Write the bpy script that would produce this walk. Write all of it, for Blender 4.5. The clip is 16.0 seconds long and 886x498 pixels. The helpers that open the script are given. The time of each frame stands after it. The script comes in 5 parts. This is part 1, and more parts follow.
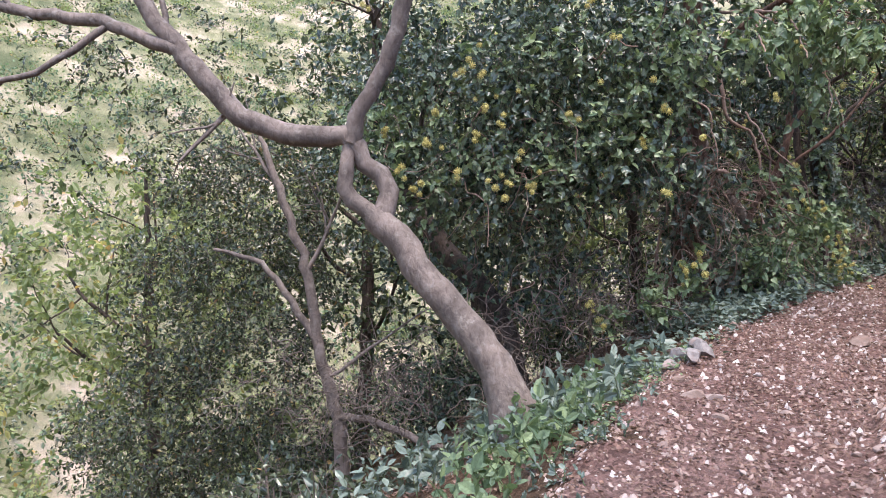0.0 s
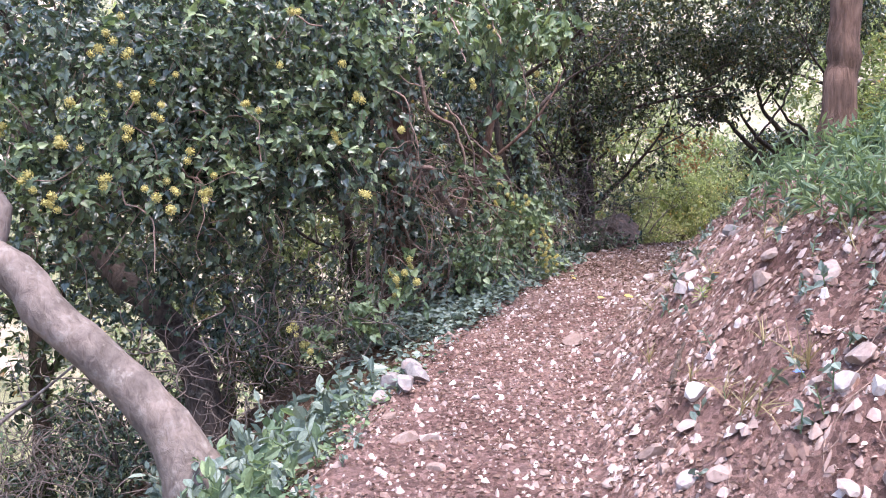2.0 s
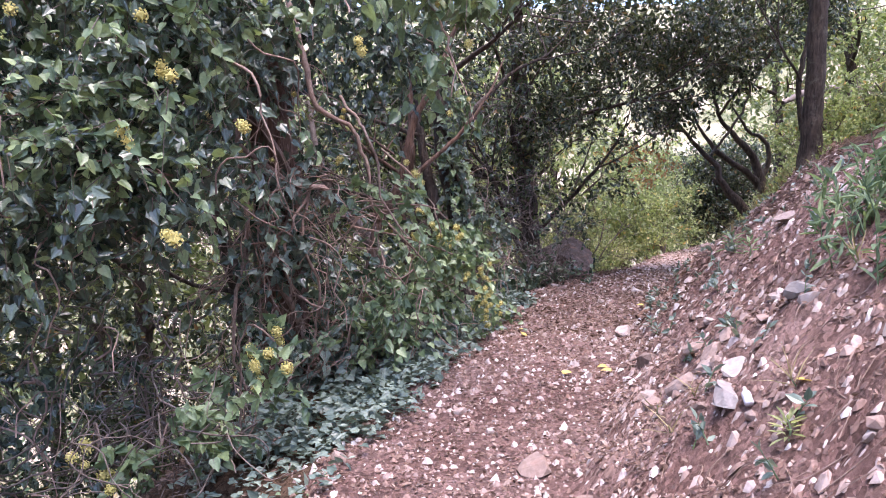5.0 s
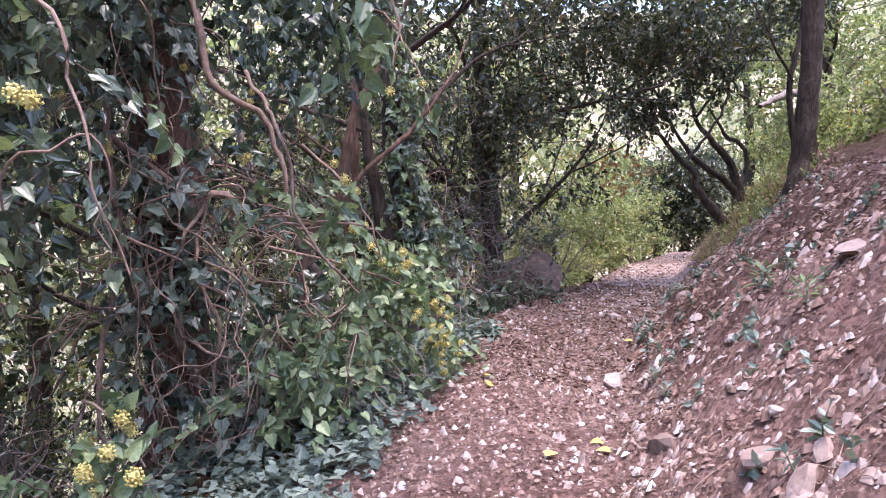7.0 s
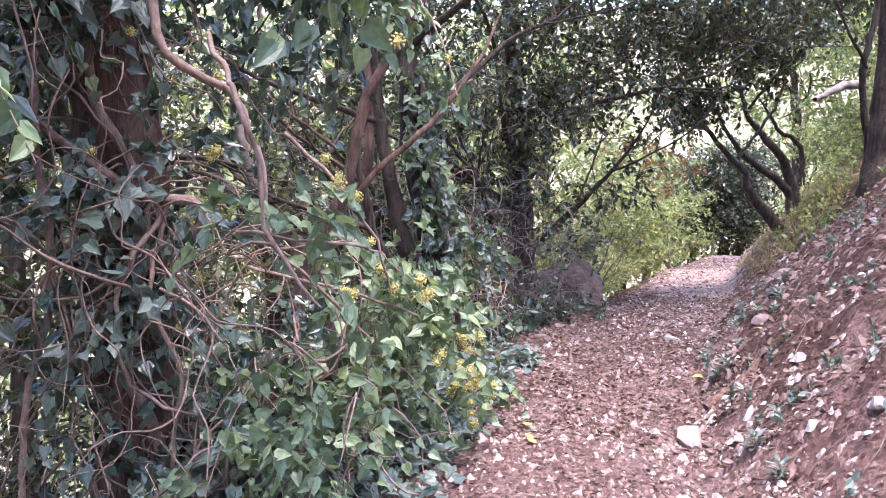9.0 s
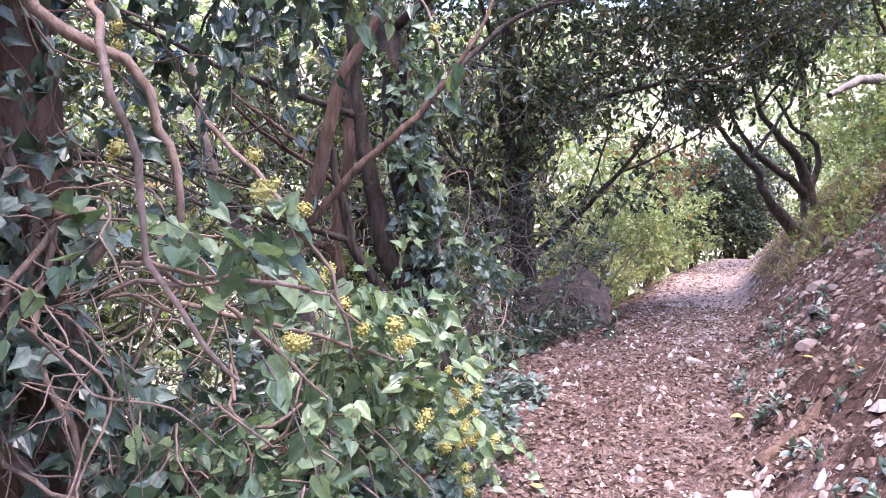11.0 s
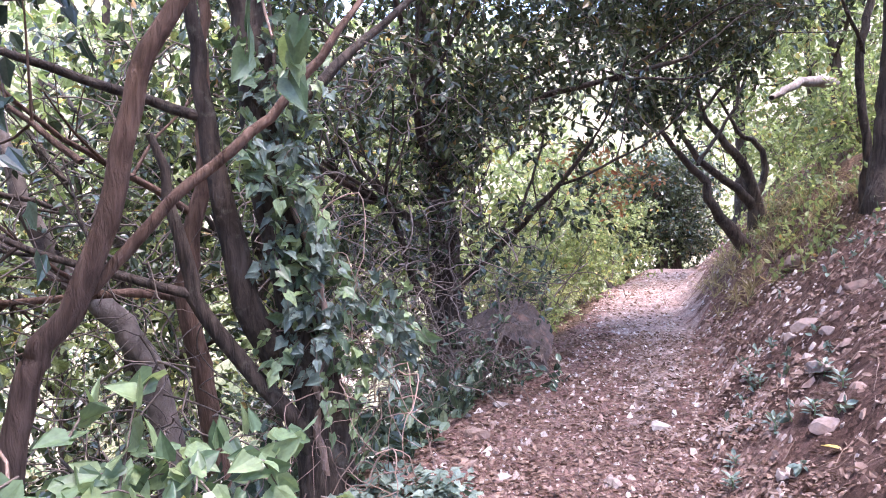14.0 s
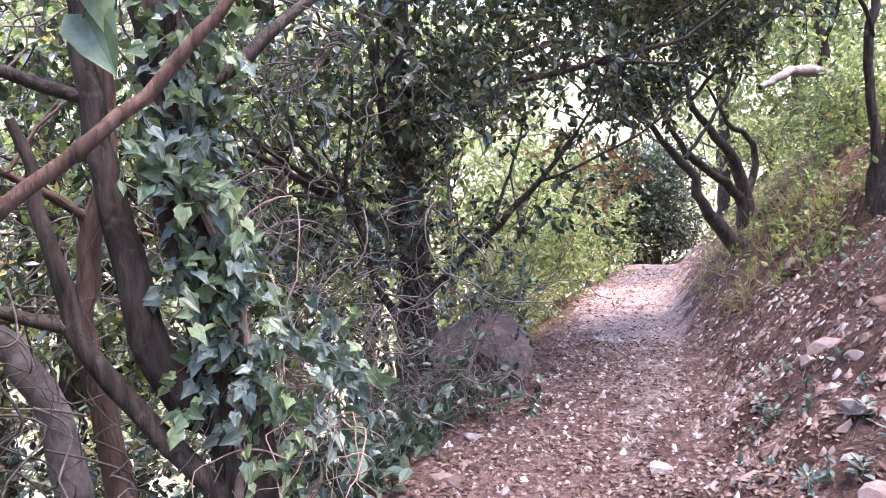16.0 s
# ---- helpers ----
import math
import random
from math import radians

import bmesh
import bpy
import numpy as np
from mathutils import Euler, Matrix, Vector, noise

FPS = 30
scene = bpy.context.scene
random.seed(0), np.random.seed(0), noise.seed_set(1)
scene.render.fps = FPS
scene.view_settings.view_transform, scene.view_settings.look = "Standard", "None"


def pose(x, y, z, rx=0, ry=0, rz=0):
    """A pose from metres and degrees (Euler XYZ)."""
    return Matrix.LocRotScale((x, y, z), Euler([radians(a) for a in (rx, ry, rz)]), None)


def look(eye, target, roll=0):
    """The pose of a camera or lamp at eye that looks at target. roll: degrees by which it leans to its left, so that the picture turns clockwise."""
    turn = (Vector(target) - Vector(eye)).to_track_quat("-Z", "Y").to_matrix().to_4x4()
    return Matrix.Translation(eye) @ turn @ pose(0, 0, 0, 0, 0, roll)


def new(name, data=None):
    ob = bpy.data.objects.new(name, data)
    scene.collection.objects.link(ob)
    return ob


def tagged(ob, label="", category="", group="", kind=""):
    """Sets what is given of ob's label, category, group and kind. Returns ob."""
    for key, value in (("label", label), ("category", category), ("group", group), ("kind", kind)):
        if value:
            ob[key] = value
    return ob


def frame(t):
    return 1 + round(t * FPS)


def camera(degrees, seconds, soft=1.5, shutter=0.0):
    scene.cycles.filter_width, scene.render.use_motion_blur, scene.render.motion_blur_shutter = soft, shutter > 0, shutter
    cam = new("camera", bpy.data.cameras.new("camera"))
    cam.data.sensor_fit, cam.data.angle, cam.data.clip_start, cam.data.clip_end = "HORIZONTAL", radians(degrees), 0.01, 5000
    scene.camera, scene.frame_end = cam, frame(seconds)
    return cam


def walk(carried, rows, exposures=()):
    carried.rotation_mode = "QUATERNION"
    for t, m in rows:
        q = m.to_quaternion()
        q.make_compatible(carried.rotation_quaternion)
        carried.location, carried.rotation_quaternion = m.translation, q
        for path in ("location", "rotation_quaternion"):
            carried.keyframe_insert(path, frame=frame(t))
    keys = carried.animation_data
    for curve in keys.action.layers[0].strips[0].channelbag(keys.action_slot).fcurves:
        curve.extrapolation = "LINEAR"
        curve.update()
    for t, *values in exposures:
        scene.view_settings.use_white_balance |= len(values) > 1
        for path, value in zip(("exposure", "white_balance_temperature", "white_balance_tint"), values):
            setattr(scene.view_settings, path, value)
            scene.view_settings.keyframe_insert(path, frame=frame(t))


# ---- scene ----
cam = camera(62.8, 16.0, 1.0)
PATH = [
    (0, (-0.004, -0.598, 1.446), (-0.484, 1.336, 1.274), 1.6),
    (0.5, (0.115, -0.356, 1.445), (-0.133, 1.62, 1.264), 1.7),
    (1, (0.146, -0.054, 1.421), (0.207, 1.937, 1.243), 0.8),
    (1.5, (0.153, 0.231, 1.452), (0.391, 2.209, 1.278), -0.5),
    (2, (0.249, 0.563, 1.47), (0.496, 2.541, 1.307), -0.9),
    (2.5, (0.338, 0.902, 1.48), (0.602, 2.878, 1.317), -0.9),
    (3, (0.399, 1.297, 1.504), (0.774, 3.256, 1.353), -1.5),
    (3.2, (0.443, 1.445, 1.507), (0.847, 3.397, 1.356), -1.7),
    (5.3, (0.92, 3.115, 1.568), (1.345, 5.066, 1.449), -1.4),
    (5.5, (0.958, 3.255, 1.576), (1.395, 5.203, 1.454), -1.2),
    (6, (1.042, 3.654, 1.593), (1.555, 5.584, 1.476), -1.1),
    (6.5, (1.144, 3.989, 1.601), (1.667, 5.915, 1.483), -0.9),
    (7, (1.253, 4.291, 1.648), (1.787, 6.215, 1.527), -0.7),
    (7.5, (1.286, 4.587, 1.645), (1.821, 6.51, 1.521), -0.5),
    (8, (1.298, 4.858, 1.674), (1.828, 6.783, 1.552), -0.7),
    (8.5, (1.403, 5.131, 1.66), (1.884, 7.069, 1.542), -0.9),
    (9, (1.51, 5.354, 1.696), (1.982, 7.294, 1.573), -0.6),
    (9.2, (1.529, 5.445, 1.687), (1.998, 7.386, 1.561), -0.6),
    (11.3, (1.773, 6.337, 1.749), (2.266, 8.272, 1.633), -1.1),
    (11.5, (1.782, 6.447, 1.76), (2.304, 8.374, 1.646), -1.2),
    (12, (1.852, 6.632, 1.79), (2.435, 8.543, 1.684), -1.5),
    (12.5, (2.06, 6.865, 1.807), (2.657, 8.772, 1.714), -1.7),
    (13, (2.219, 7.063, 1.845), (2.824, 8.967, 1.744), -1.4),
    (13.5, (2.302, 7.348, 1.848), (2.943, 9.239, 1.743), -1.5),
    (14, (2.351, 7.546, 1.877), (3.014, 9.43, 1.774), -1.8),
    (14.5, (2.516, 7.77, 1.889), (3.197, 9.647, 1.785), -1.7),
    (15, (2.61, 7.968, 1.906), (3.295, 9.844, 1.792), -1.5),
    (15.5, (2.657, 8.182, 1.934), (3.358, 10.051, 1.812), -1.7),
    (16, (2.705, 8.275, 1.947), (3.427, 10.136, 1.817), -1.7),
]
EXPOSURES = [(0, 2.15, 6950, 15), (1.5, 2.72, 6750, 20), (3, 2.72, 6650, 23), (5.5, 2.7, 6650, 27), (8, 3.03, 6600, 28), (9, 3.25, 6500, 27), (12.5, 3.25, 6400, 26), (16, 3.45, 6500, 26)]
walk(cam, [(t, look(a, b, r)) for t, a, b, r in PATH], EXPOSURES)

# ---- light ----
world = bpy.data.worlds.new("world")
scene.world = world
world.use_nodes = True
sky = world.node_tree.nodes.new("ShaderNodeTexSky")
sky.sky_type, sky.sun_disc = "NISHITA", False
sky.sun_elevation, sky.sun_rotation = radians(74), radians(160)
sky.dust_density, sky.ozone_density = 0.7, 1.6
world.node_tree.links.new(sky.outputs[0], world.node_tree.nodes["Background"].inputs[0])
world.node_tree.nodes["Background"].inputs[1].default_value = 0.15
sun_data = bpy.data.lights.new("sun", "SUN")
sun_data.energy, sun_data.angle, sun_data.color = 1.5, radians(35), (1.0, 0.96, 0.91)
sun = new("sun", sun_data)
sun.matrix_world = look((1.5, -4.1, 15.3), (0, 0, 0))


# ---- materials ----
def nodes_of(name, rough=0.7, spec=0.3):
    m = bpy.data.materials.new(name)
    m.use_nodes = True
    nt = m.node_tree
    b = nt.nodes["Principled BSDF"]
    b.inputs["Roughness"].default_value = rough
    b.inputs["Specular IOR Level"].default_value = spec
    return m, nt, b


def node(nt, kind, **values):
    n = nt.nodes.new(kind)
    for k, v in values.items():
        n.inputs[k].default_value = v
    return n


def ramp(nt, source, stops):
    r = nt.nodes.new("ShaderNodeValToRGB")
    while len(r.color_ramp.elements) < len(stops):
        r.color_ramp.elements.new(0.5)
    for e, (p, c) in zip(r.color_ramp.elements, stops):
        e.position, e.color = p, (*c, 1)
    nt.links.new(source, r.inputs[0])
    return r.outputs[0]


def mix(nt, a, b, fac, mode="MIX"):
    n = nt.nodes.new("ShaderNodeMix")
    n.data_type, n.blend_type = "RGBA", mode
    for s, i in ((fac, 0), (a, 6), (b, 7)):
        if isinstance(s, (int, float)):
            n.inputs[i].default_value = s
        elif isinstance(s, tuple):
            n.inputs[i].default_value = (*s, 1)
        else:
            nt.links.new(s, n.inputs[i])
    return n.outputs[2]


def noise_tex(nt, scale, detail=4.0, rough=0.6, coords=None, distortion=0.0):
    n = node(nt, "ShaderNodeTexNoise", Scale=scale, Detail=detail, Roughness=rough, Distortion=distortion)
    if coords is None:
        coords = nt.nodes.new("ShaderNodeNewGeometry").outputs["Position"]
    nt.links.new(coords, n.inputs["Vector"])
    return n


def bump(nt, b, height, strength, distance):
    n = node(nt, "ShaderNodeBump", Strength=strength, Distance=distance)
    nt.links.new(height, n.inputs["Height"])
    nt.links.new(n.outputs[0], b.inputs["Normal"])


def leaf_material(name, stops, rough=0.45, spec=0.4, through_light=0.35):
    """Leaves: a colour each, a little blotched, and half clear to light."""
    m, nt, b = nodes_of(name, rough, spec)
    geo = nt.nodes.new("ShaderNodeNewGeometry")
    colour = ramp(nt, geo.outputs["Random Per Island"], stops)
    blotch = noise_tex(nt, 60.0, 2.0)
    grey = ramp(nt, blotch.outputs[0], [(0.3, (0.75, 0.75, 0.75)), (0.7, (1.2, 1.2, 1.15))])
    colour = mix(nt, colour, grey, 1.0, "MULTIPLY")
    nt.links.new(colour, b.inputs["Base Color"])
    thin = nt.nodes.new("ShaderNodeBsdfTranslucent")
    warm = mix(nt, colour, (1.2, 1.25, 0.82), 1.0, "MULTIPLY")
    nt.links.new(warm, thin.inputs[0])
    both = nt.nodes.new("ShaderNodeMixShader")
    both.inputs[0].default_value = through_light
    nt.links.new(b.outputs[0], both.inputs[1])
    nt.links.new(thin.outputs[0], both.inputs[2])
    nt.links.new(both.outputs[0], nt.nodes["Material Output"].inputs[0])
    return m


def bark_material(name, dark, light, moss=None, stretch=0.18, scale=26.0, relief=0.012):
    m, nt, b = nodes_of(name, 0.88, 0.2)
    geo = nt.nodes.new("ShaderNodeNewGeometry")
    squash = node(nt, "ShaderNodeMapping")
    squash.inputs["Scale"].default_value = (1, 1, stretch)
    nt.links.new(geo.outputs["Position"], squash.inputs["Vector"])
    fine = noise_tex(nt, scale, 6.0, 0.65, squash.outputs[0], 0.6)
    broad = noise_tex(nt, 3.5, 3.0)
    c = ramp(nt, fine.outputs[0], [(0.3, dark), (0.62, light)])
    c = mix(nt, c, ramp(nt, broad.outputs[0], [(0.35, (0.7, 0.7, 0.7)), (0.7, (1.25, 1.22, 1.2))]), 1.0, "MULTIPLY")
    if moss:
        spots = noise_tex(nt, 9.0, 5.0, 0.7)
        c = mix(nt, c, moss, ramp(nt, spots.outputs[0], [(0.55, (0, 0, 0)), (0.68, (0.8, 0.8, 0.8))]))
    nt.links.new(c, b.inputs["Base Color"])
    bump(nt, b, fine.outputs[0], 1.0, relief * 2.5)
    return m


def soil_material(name, stops, fine=(0.6, 1.35), scale=1.6):
    m, nt, b = nodes_of(name, 0.95, 0.15)
    broad = noise_tex(nt, scale, 5.0, 0.65)
    grit = noise_tex(nt, 55.0, 5.0, 0.75)
    crumbs = node(nt, "ShaderNodeTexVoronoi", Scale=38.0)
    nt.links.new(nt.nodes.new("ShaderNodeNewGeometry").outputs["Position"], crumbs.inputs["Vector"])
    c = ramp(nt, broad.outputs[0], stops)
    c = mix(nt, c, ramp(nt, grit.outputs[0], [(0.3, (fine[0],) * 3), (0.7, (fine[1],) * 3)]), 1.0, "MULTIPLY")
    tone = ramp(nt, crumbs.outputs["Color"], [(0.2, (0.55, 0.52, 0.5)), (0.8, (1.5, 1.46, 1.44))])
    c = mix(nt, c, tone, 0.8, "MULTIPLY")
    nt.links.new(c, b.inputs["Base Color"])
    bump(nt, b, grit.outputs[0], 1.0, 0.06)
    return m


def stone_material(name, stops, by_object=False):
    m, nt, b = nodes_of(name, 0.85, 0.25)
    if by_object:
        pick = nt.nodes.new("ShaderNodeObjectInfo").outputs["Random"]
    else:
        pick = nt.nodes.new("ShaderNodeNewGeometry").outputs["Random Per Island"]
    c = ramp(nt, pick, stops)
    grain = noise_tex(nt, 30.0, 6.0, 0.7)
    stain = noise_tex(nt, 7.0, 3.0)
    c = mix(nt, c, ramp(nt, grain.outputs[0], [(0.3, (0.65, 0.63, 0.62)), (0.7, (1.2, 1.2, 1.2))]), 1.0, "MULTIPLY")
    c = mix(nt, c, (0.3, 0.17, 0.13), ramp(nt, stain.outputs[0], [(0.5, (0, 0, 0)), (0.75, (0.55, 0.55, 0.55))]))
    nt.links.new(c, b.inputs["Base Color"])
    bump(nt, b, grain.outputs[0], 0.6, 0.012)
    return m


DIRT = soil_material("trail_dirt", [(0.3, (0.16, 0.09, 0.078)), (0.5, (0.24, 0.147, 0.13)), (0.7, (0.325, 0.218, 0.196))])
HUMUS = soil_material("woodland_soil", [(0.3, (0.075, 0.05, 0.036)), (0.6, (0.14, 0.09, 0.062)), (0.8, (0.18, 0.115, 0.08))])
SCRUB = soil_material("hillside_scrub", [(0.36, (0.085, 0.10, 0.052)), (0.5, (0.20, 0.195, 0.115)), (0.64, (0.42, 0.34, 0.27))], scale=0.09)
# Pale trodden dirt; on the far trail its paleness also stands for open-sky light.
TRODDEN_SKYLIT = soil_material("trodden_skylit_dirt", [(0.3, (0.25, 0.165, 0.148)), (0.5, (0.335, 0.243, 0.222)), (0.7, (0.41, 0.322, 0.30))], (0.75, 1.2))
# Reddish humus, with the bank's shade also put into its dark colour.
SHADED_BANK_SOIL = soil_material("shaded_dark_red_soil", [(0.3, (0.085, 0.048, 0.04)), (0.5, (0.13, 0.078, 0.066)), (0.7, (0.19, 0.12, 0.105))])
PALE_STONE = stone_material("pale_limestone", [(0.0, (0.30, 0.215, 0.19)), (0.5, (0.44, 0.36, 0.335)), (1.0, (0.60, 0.555, 0.53))])
STONE = stone_material("pink_limestone", [(0.0, (0.14, 0.085, 0.07)), (0.5, (0.25, 0.165, 0.14)), (0.82, (0.36, 0.27, 0.24)), (1.0, (0.52, 0.46, 0.43))])
STONE_ONE = stone_material("limestone_block", [(0.0, (0.20, 0.14, 0.12)), (0.5, (0.29, 0.22, 0.195)), (1.0, (0.38, 0.33, 0.31))], True)
GREY_STONE = stone_material("grey_limestone", [(0.0, (0.19, 0.172, 0.168)), (1.0, (0.27, 0.245, 0.24))], True)
WHITE_STONE = stone_material("whitish_limestone", [(0.0, (0.46, 0.42, 0.40)), (1.0, (0.60, 0.56, 0.54))], True)
BOULDER = stone_material("dark_boulder", [(0.0, (0.10, 0.076, 0.068)), (1.0, (0.11, 0.085, 0.076))], True)
BARK_SMOOTH = bark_material("smooth_grey_bark", (0.115, 0.09, 0.08), (0.225, 0.185, 0.168), (0.29, 0.255, 0.23), 0.6, 18.0, 0.006)
BARK_RED = bark_material("reddish_bark", (0.07, 0.04, 0.03), (0.21, 0.13, 0.10))
BARK_DARK = bark_material("dark_bark", (0.022, 0.017, 0.014), (0.10, 0.074, 0.062), (0.13, 0.115, 0.095))
BARK_VINE = bark_material("vine_bark", (0.16, 0.105, 0.085), (0.34, 0.24, 0.20), None, 0.5, 40.0, 0.004)
TWIG = bark_material("twig_bark", (0.08, 0.062, 0.054), (0.20, 0.16, 0.14), None, 1.0, 40.0, 0.003)
IVY = leaf_material("ivy_leaf", [(0.0, (0.03, 0.046, 0.036)), (0.5, (0.07, 0.105, 0.078)), (0.85, (0.13, 0.175, 0.12)), (1.0, (0.21, 0.26, 0.16))], 0.27, 0.8, 0.25)
IVY_YOUNG = leaf_material("flowering_ivy_leaf", [(0.0, (0.07, 0.115, 0.065)), (0.5, (0.14, 0.20, 0.11)), (1.0, (0.27, 0.34, 0.17))], 0.38, 0.55, 0.3)
IVY_GROUND = leaf_material("ground_ivy_leaf", [(0.0, (0.08, 0.115, 0.10)), (0.6, (0.145, 0.19, 0.165)), (1.0, (0.22, 0.27, 0.225))], 0.42, 0.5, 0.2)
OAK = leaf_material("evergreen_leaf", [(0.0, (0.025, 0.036, 0.024)), (0.5, (0.06, 0.078, 0.047)), (0.9, (0.125, 0.148, 0.085)), (0.97, (0.18, 0.19, 0.08)), (1.0, (0.30, 0.17, 0.08))], 0.27, 0.8, 0.3)
LIGHT_LEAF = leaf_material("light_green_leaf", [(0.0, (0.11, 0.14, 0.065)), (0.5, (0.22, 0.265, 0.125)), (0.9, (0.36, 0.40, 0.20)), (0.97, (0.46, 0.42, 0.19)), (1.0, (0.48, 0.28, 0.13))], 0.45, 0.4, 0.5)
HERB = leaf_material("herb_leaf", [(0.0, (0.08, 0.13, 0.08)), (0.5, (0.14, 0.20, 0.12)), (1.0, (0.23, 0.30, 0.16))], 0.5, 0.35, 0.35)
YELLOW_LEAF = leaf_material("yellow_leaf", [(0.0, (0.18, 0.21, 0.10)), (0.5, (0.30, 0.325, 0.17)), (1.0, (0.46, 0.44, 0.25))], 0.5, 0.3, 0.5)
RED_LEAF = leaf_material("red_autumn_leaf", [(0.0, (0.42, 0.13, 0.08)), (0.5, (0.50, 0.24, 0.14)), (1.0, (0.50, 0.38, 0.16))], 0.55, 0.3, 0.45)
LITTER = leaf_material("fallen_leaf", [(0.0, (0.085, 0.05, 0.04)), (0.5, (0.165, 0.105, 0.086)), (0.88, (0.25, 0.172, 0.146)), (1.0, (0.32, 0.235, 0.20))], 0.8, 0.2, 0.1)
STRAW = leaf_material("dry_grass", [(0.0, (0.20, 0.16, 0.09)), (1.0, (0.38, 0.31, 0.19))], 0.8, 0.2, 0.25)
AUTUMN = leaf_material("yellow_fallen_leaf", [(0.0, (0.52, 0.36, 0.10)), (1.0, (0.60, 0.45, 0.16))], 0.6, 0.3, 0.2)
PLASTIC, plastic_nodes, plastic_bsdf = nodes_of("cloudy_plastic", 0.3, 0.5)
plastic_nodes.links.new(ramp(plastic_nodes, noise_tex(plastic_nodes, 35.0, 3.0).outputs[0], [(0.3, (0.42, 0.42, 0.48)), (0.7, (0.66, 0.65, 0.70))]), plastic_bsdf.inputs["Base Color"])
PLASTIC_CAP, cap_nodes, cap_bsdf = nodes_of("pinkish_plastic", 0.4, 0.5)
cap_nodes.links.new(ramp(cap_nodes, noise_tex(cap_nodes, 35.0, 3.0).outputs[0], [(0.3, (0.40, 0.28, 0.27)), (0.7, (0.52, 0.40, 0.38))]), cap_bsdf.inputs["Base Color"])
UMBEL = leaf_material("ivy_flower", [(0.0, (0.36, 0.33, 0.12)), (0.6, (0.54, 0.47, 0.18)), (1.0, (0.66, 0.57, 0.26))], 0.7, 0.2, 0.2)

# ---- ground ----
LINE = np.array([(0.3, -30), (0.2, -6), (0.3, -2), (0.45, 1), (0.62, 3.1), (0.97, 4.4), (1.78, 6.5), (2.6, 7.9), (3.2, 9.0),
                 (3.95, 10.2), (4.9, 11.6), (6.3, 13.2), (7.3, 14.4), (8.95, 17.0), (10.2, 18.85), (11.7, 20.8), (13.75, 22.75),
                 (15.8, 25.1), (19, 29.0), (28, 33), (60, 37)], float)
LINE_Z = np.array([-0.2, -0.1, -0.03, 0.0, 0.0, 0.04, 0.16, 0.30, 0.33, 0.34, 0.33, 0.31, 0.25, 0.08, 0.03, 0.02, 0.02, 0.0, -0.6, -3.0, -9.0])
LEN = np.concatenate([[0], np.cumsum(np.hypot(*np.diff(LINE, axis=0).T))])
S = np.concatenate([np.arange(20, 75, 0.12), np.arange(75, LEN[-1], 1.0)])
CX, CY, CZ = (np.interp(S, LEN, v) for v in (LINE[:, 0], LINE[:, 1], LINE_Z))
TX, TY = np.gradient(CX, S), np.gradient(CY, S)
TX, TY = TX / np.hypot(TX, TY), TY / np.hypot(TX, TY)


def along(x, y):
    """Signed distance from the trail's middle (right is positive), the trail's height there and its index."""
    x, y = np.atleast_1d(np.asarray(x, float)), np.atleast_1d(np.asarray(y, float))
    idx = np.empty(len(x), int)
    for a in range(0, len(x), 20000):
        q = (x[a:a + 20000, None] - CX) ** 2 + (y[a:a + 20000, None] - CY) ** 2
        idx[a:a + 20000] = q.argmin(1)
    dx, dy = x - CX[idx], y - CY[idx]
    side = dx * TY[idx] - dy * TX[idx]
    return np.where(side > 0, 1, -1) * np.hypot(dx, dy), CZ[idx], idx


def waves(x, y, seed, size):
    r = np.random.RandomState(seed)
    out = np.zeros_like(x)
    for k in range(5):
        a, p = r.uniform(0, 6.28), r.uniform(0, 6.28)
        f = 6.28 / (size * r.uniform(0.6, 1.6))
        out += np.sin((x * math.cos(a) + y * math.sin(a)) * f + p)
    return out / 5


def height(x, y):
    x, y = np.atleast_1d(np.asarray(x, float)), np.atleast_1d(np.asarray(y, float))
    d, z, i = along(x, y)
    yy = CY[i]
    steep = np.interp(yy, [2, 4, 7, 9, 12, 17], [0.72, 0.95, 1.0, 0.85, 0.85, 1.15])
    top = np.interp(yy, [2, 7, 9, 14], [1.75, 1.85, 2.2, 2.6])
    e = np.maximum(d - 0.58 + 0.12 * waves(x, y, 3, 1.3), 0)
    cap = top - 0.55
    up = steep * np.minimum(e, cap) + 0.42 * np.clip(e - cap, 0, 60) + 0.12 * np.clip(e - 60, 0, 400)
    lip = np.interp(yy, [8, 10, 15, 18], [0.78, 1.1, 1.15, 0.85])
    f = np.maximum(-d - lip + 0.1 * waves(x, y, 5, 1.1), 0)
    gentle = np.interp(yy, [5.8, 7.2, 10.5, 12.5], [0.0, 1.0, 1.0, 0.3])
    down = 0.62 * np.clip(f, 0, 45) - 0.36 * gentle * np.clip(f, 0, 1.3) + 0.1 * np.clip(f - 45, 0, 15) - 0.62 * np.clip(f - 62, 0, 190)
    bank = np.clip((d - 0.6) / 0.4, 0, 1) * np.clip(4.5 - d, 0, 1)
    rough = np.where(np.abs(d) < 0.6, 0.014, np.where(d > 0, 0.055, 0.035))
    z = z + up - down + rough * waves(x, y, 7, 0.45) + 0.4 * rough * waves(x, y, 8, 0.16) + 0.035 * bank * np.abs(waves(x, y, 14, 0.3)) * 2
    far = np.clip((np.abs(d) - 6) / 30, 0, 1)
    return z + far * (2.2 * waves(x, y, 9, 30) + 0.8 * waves(x, y, 10, 9))


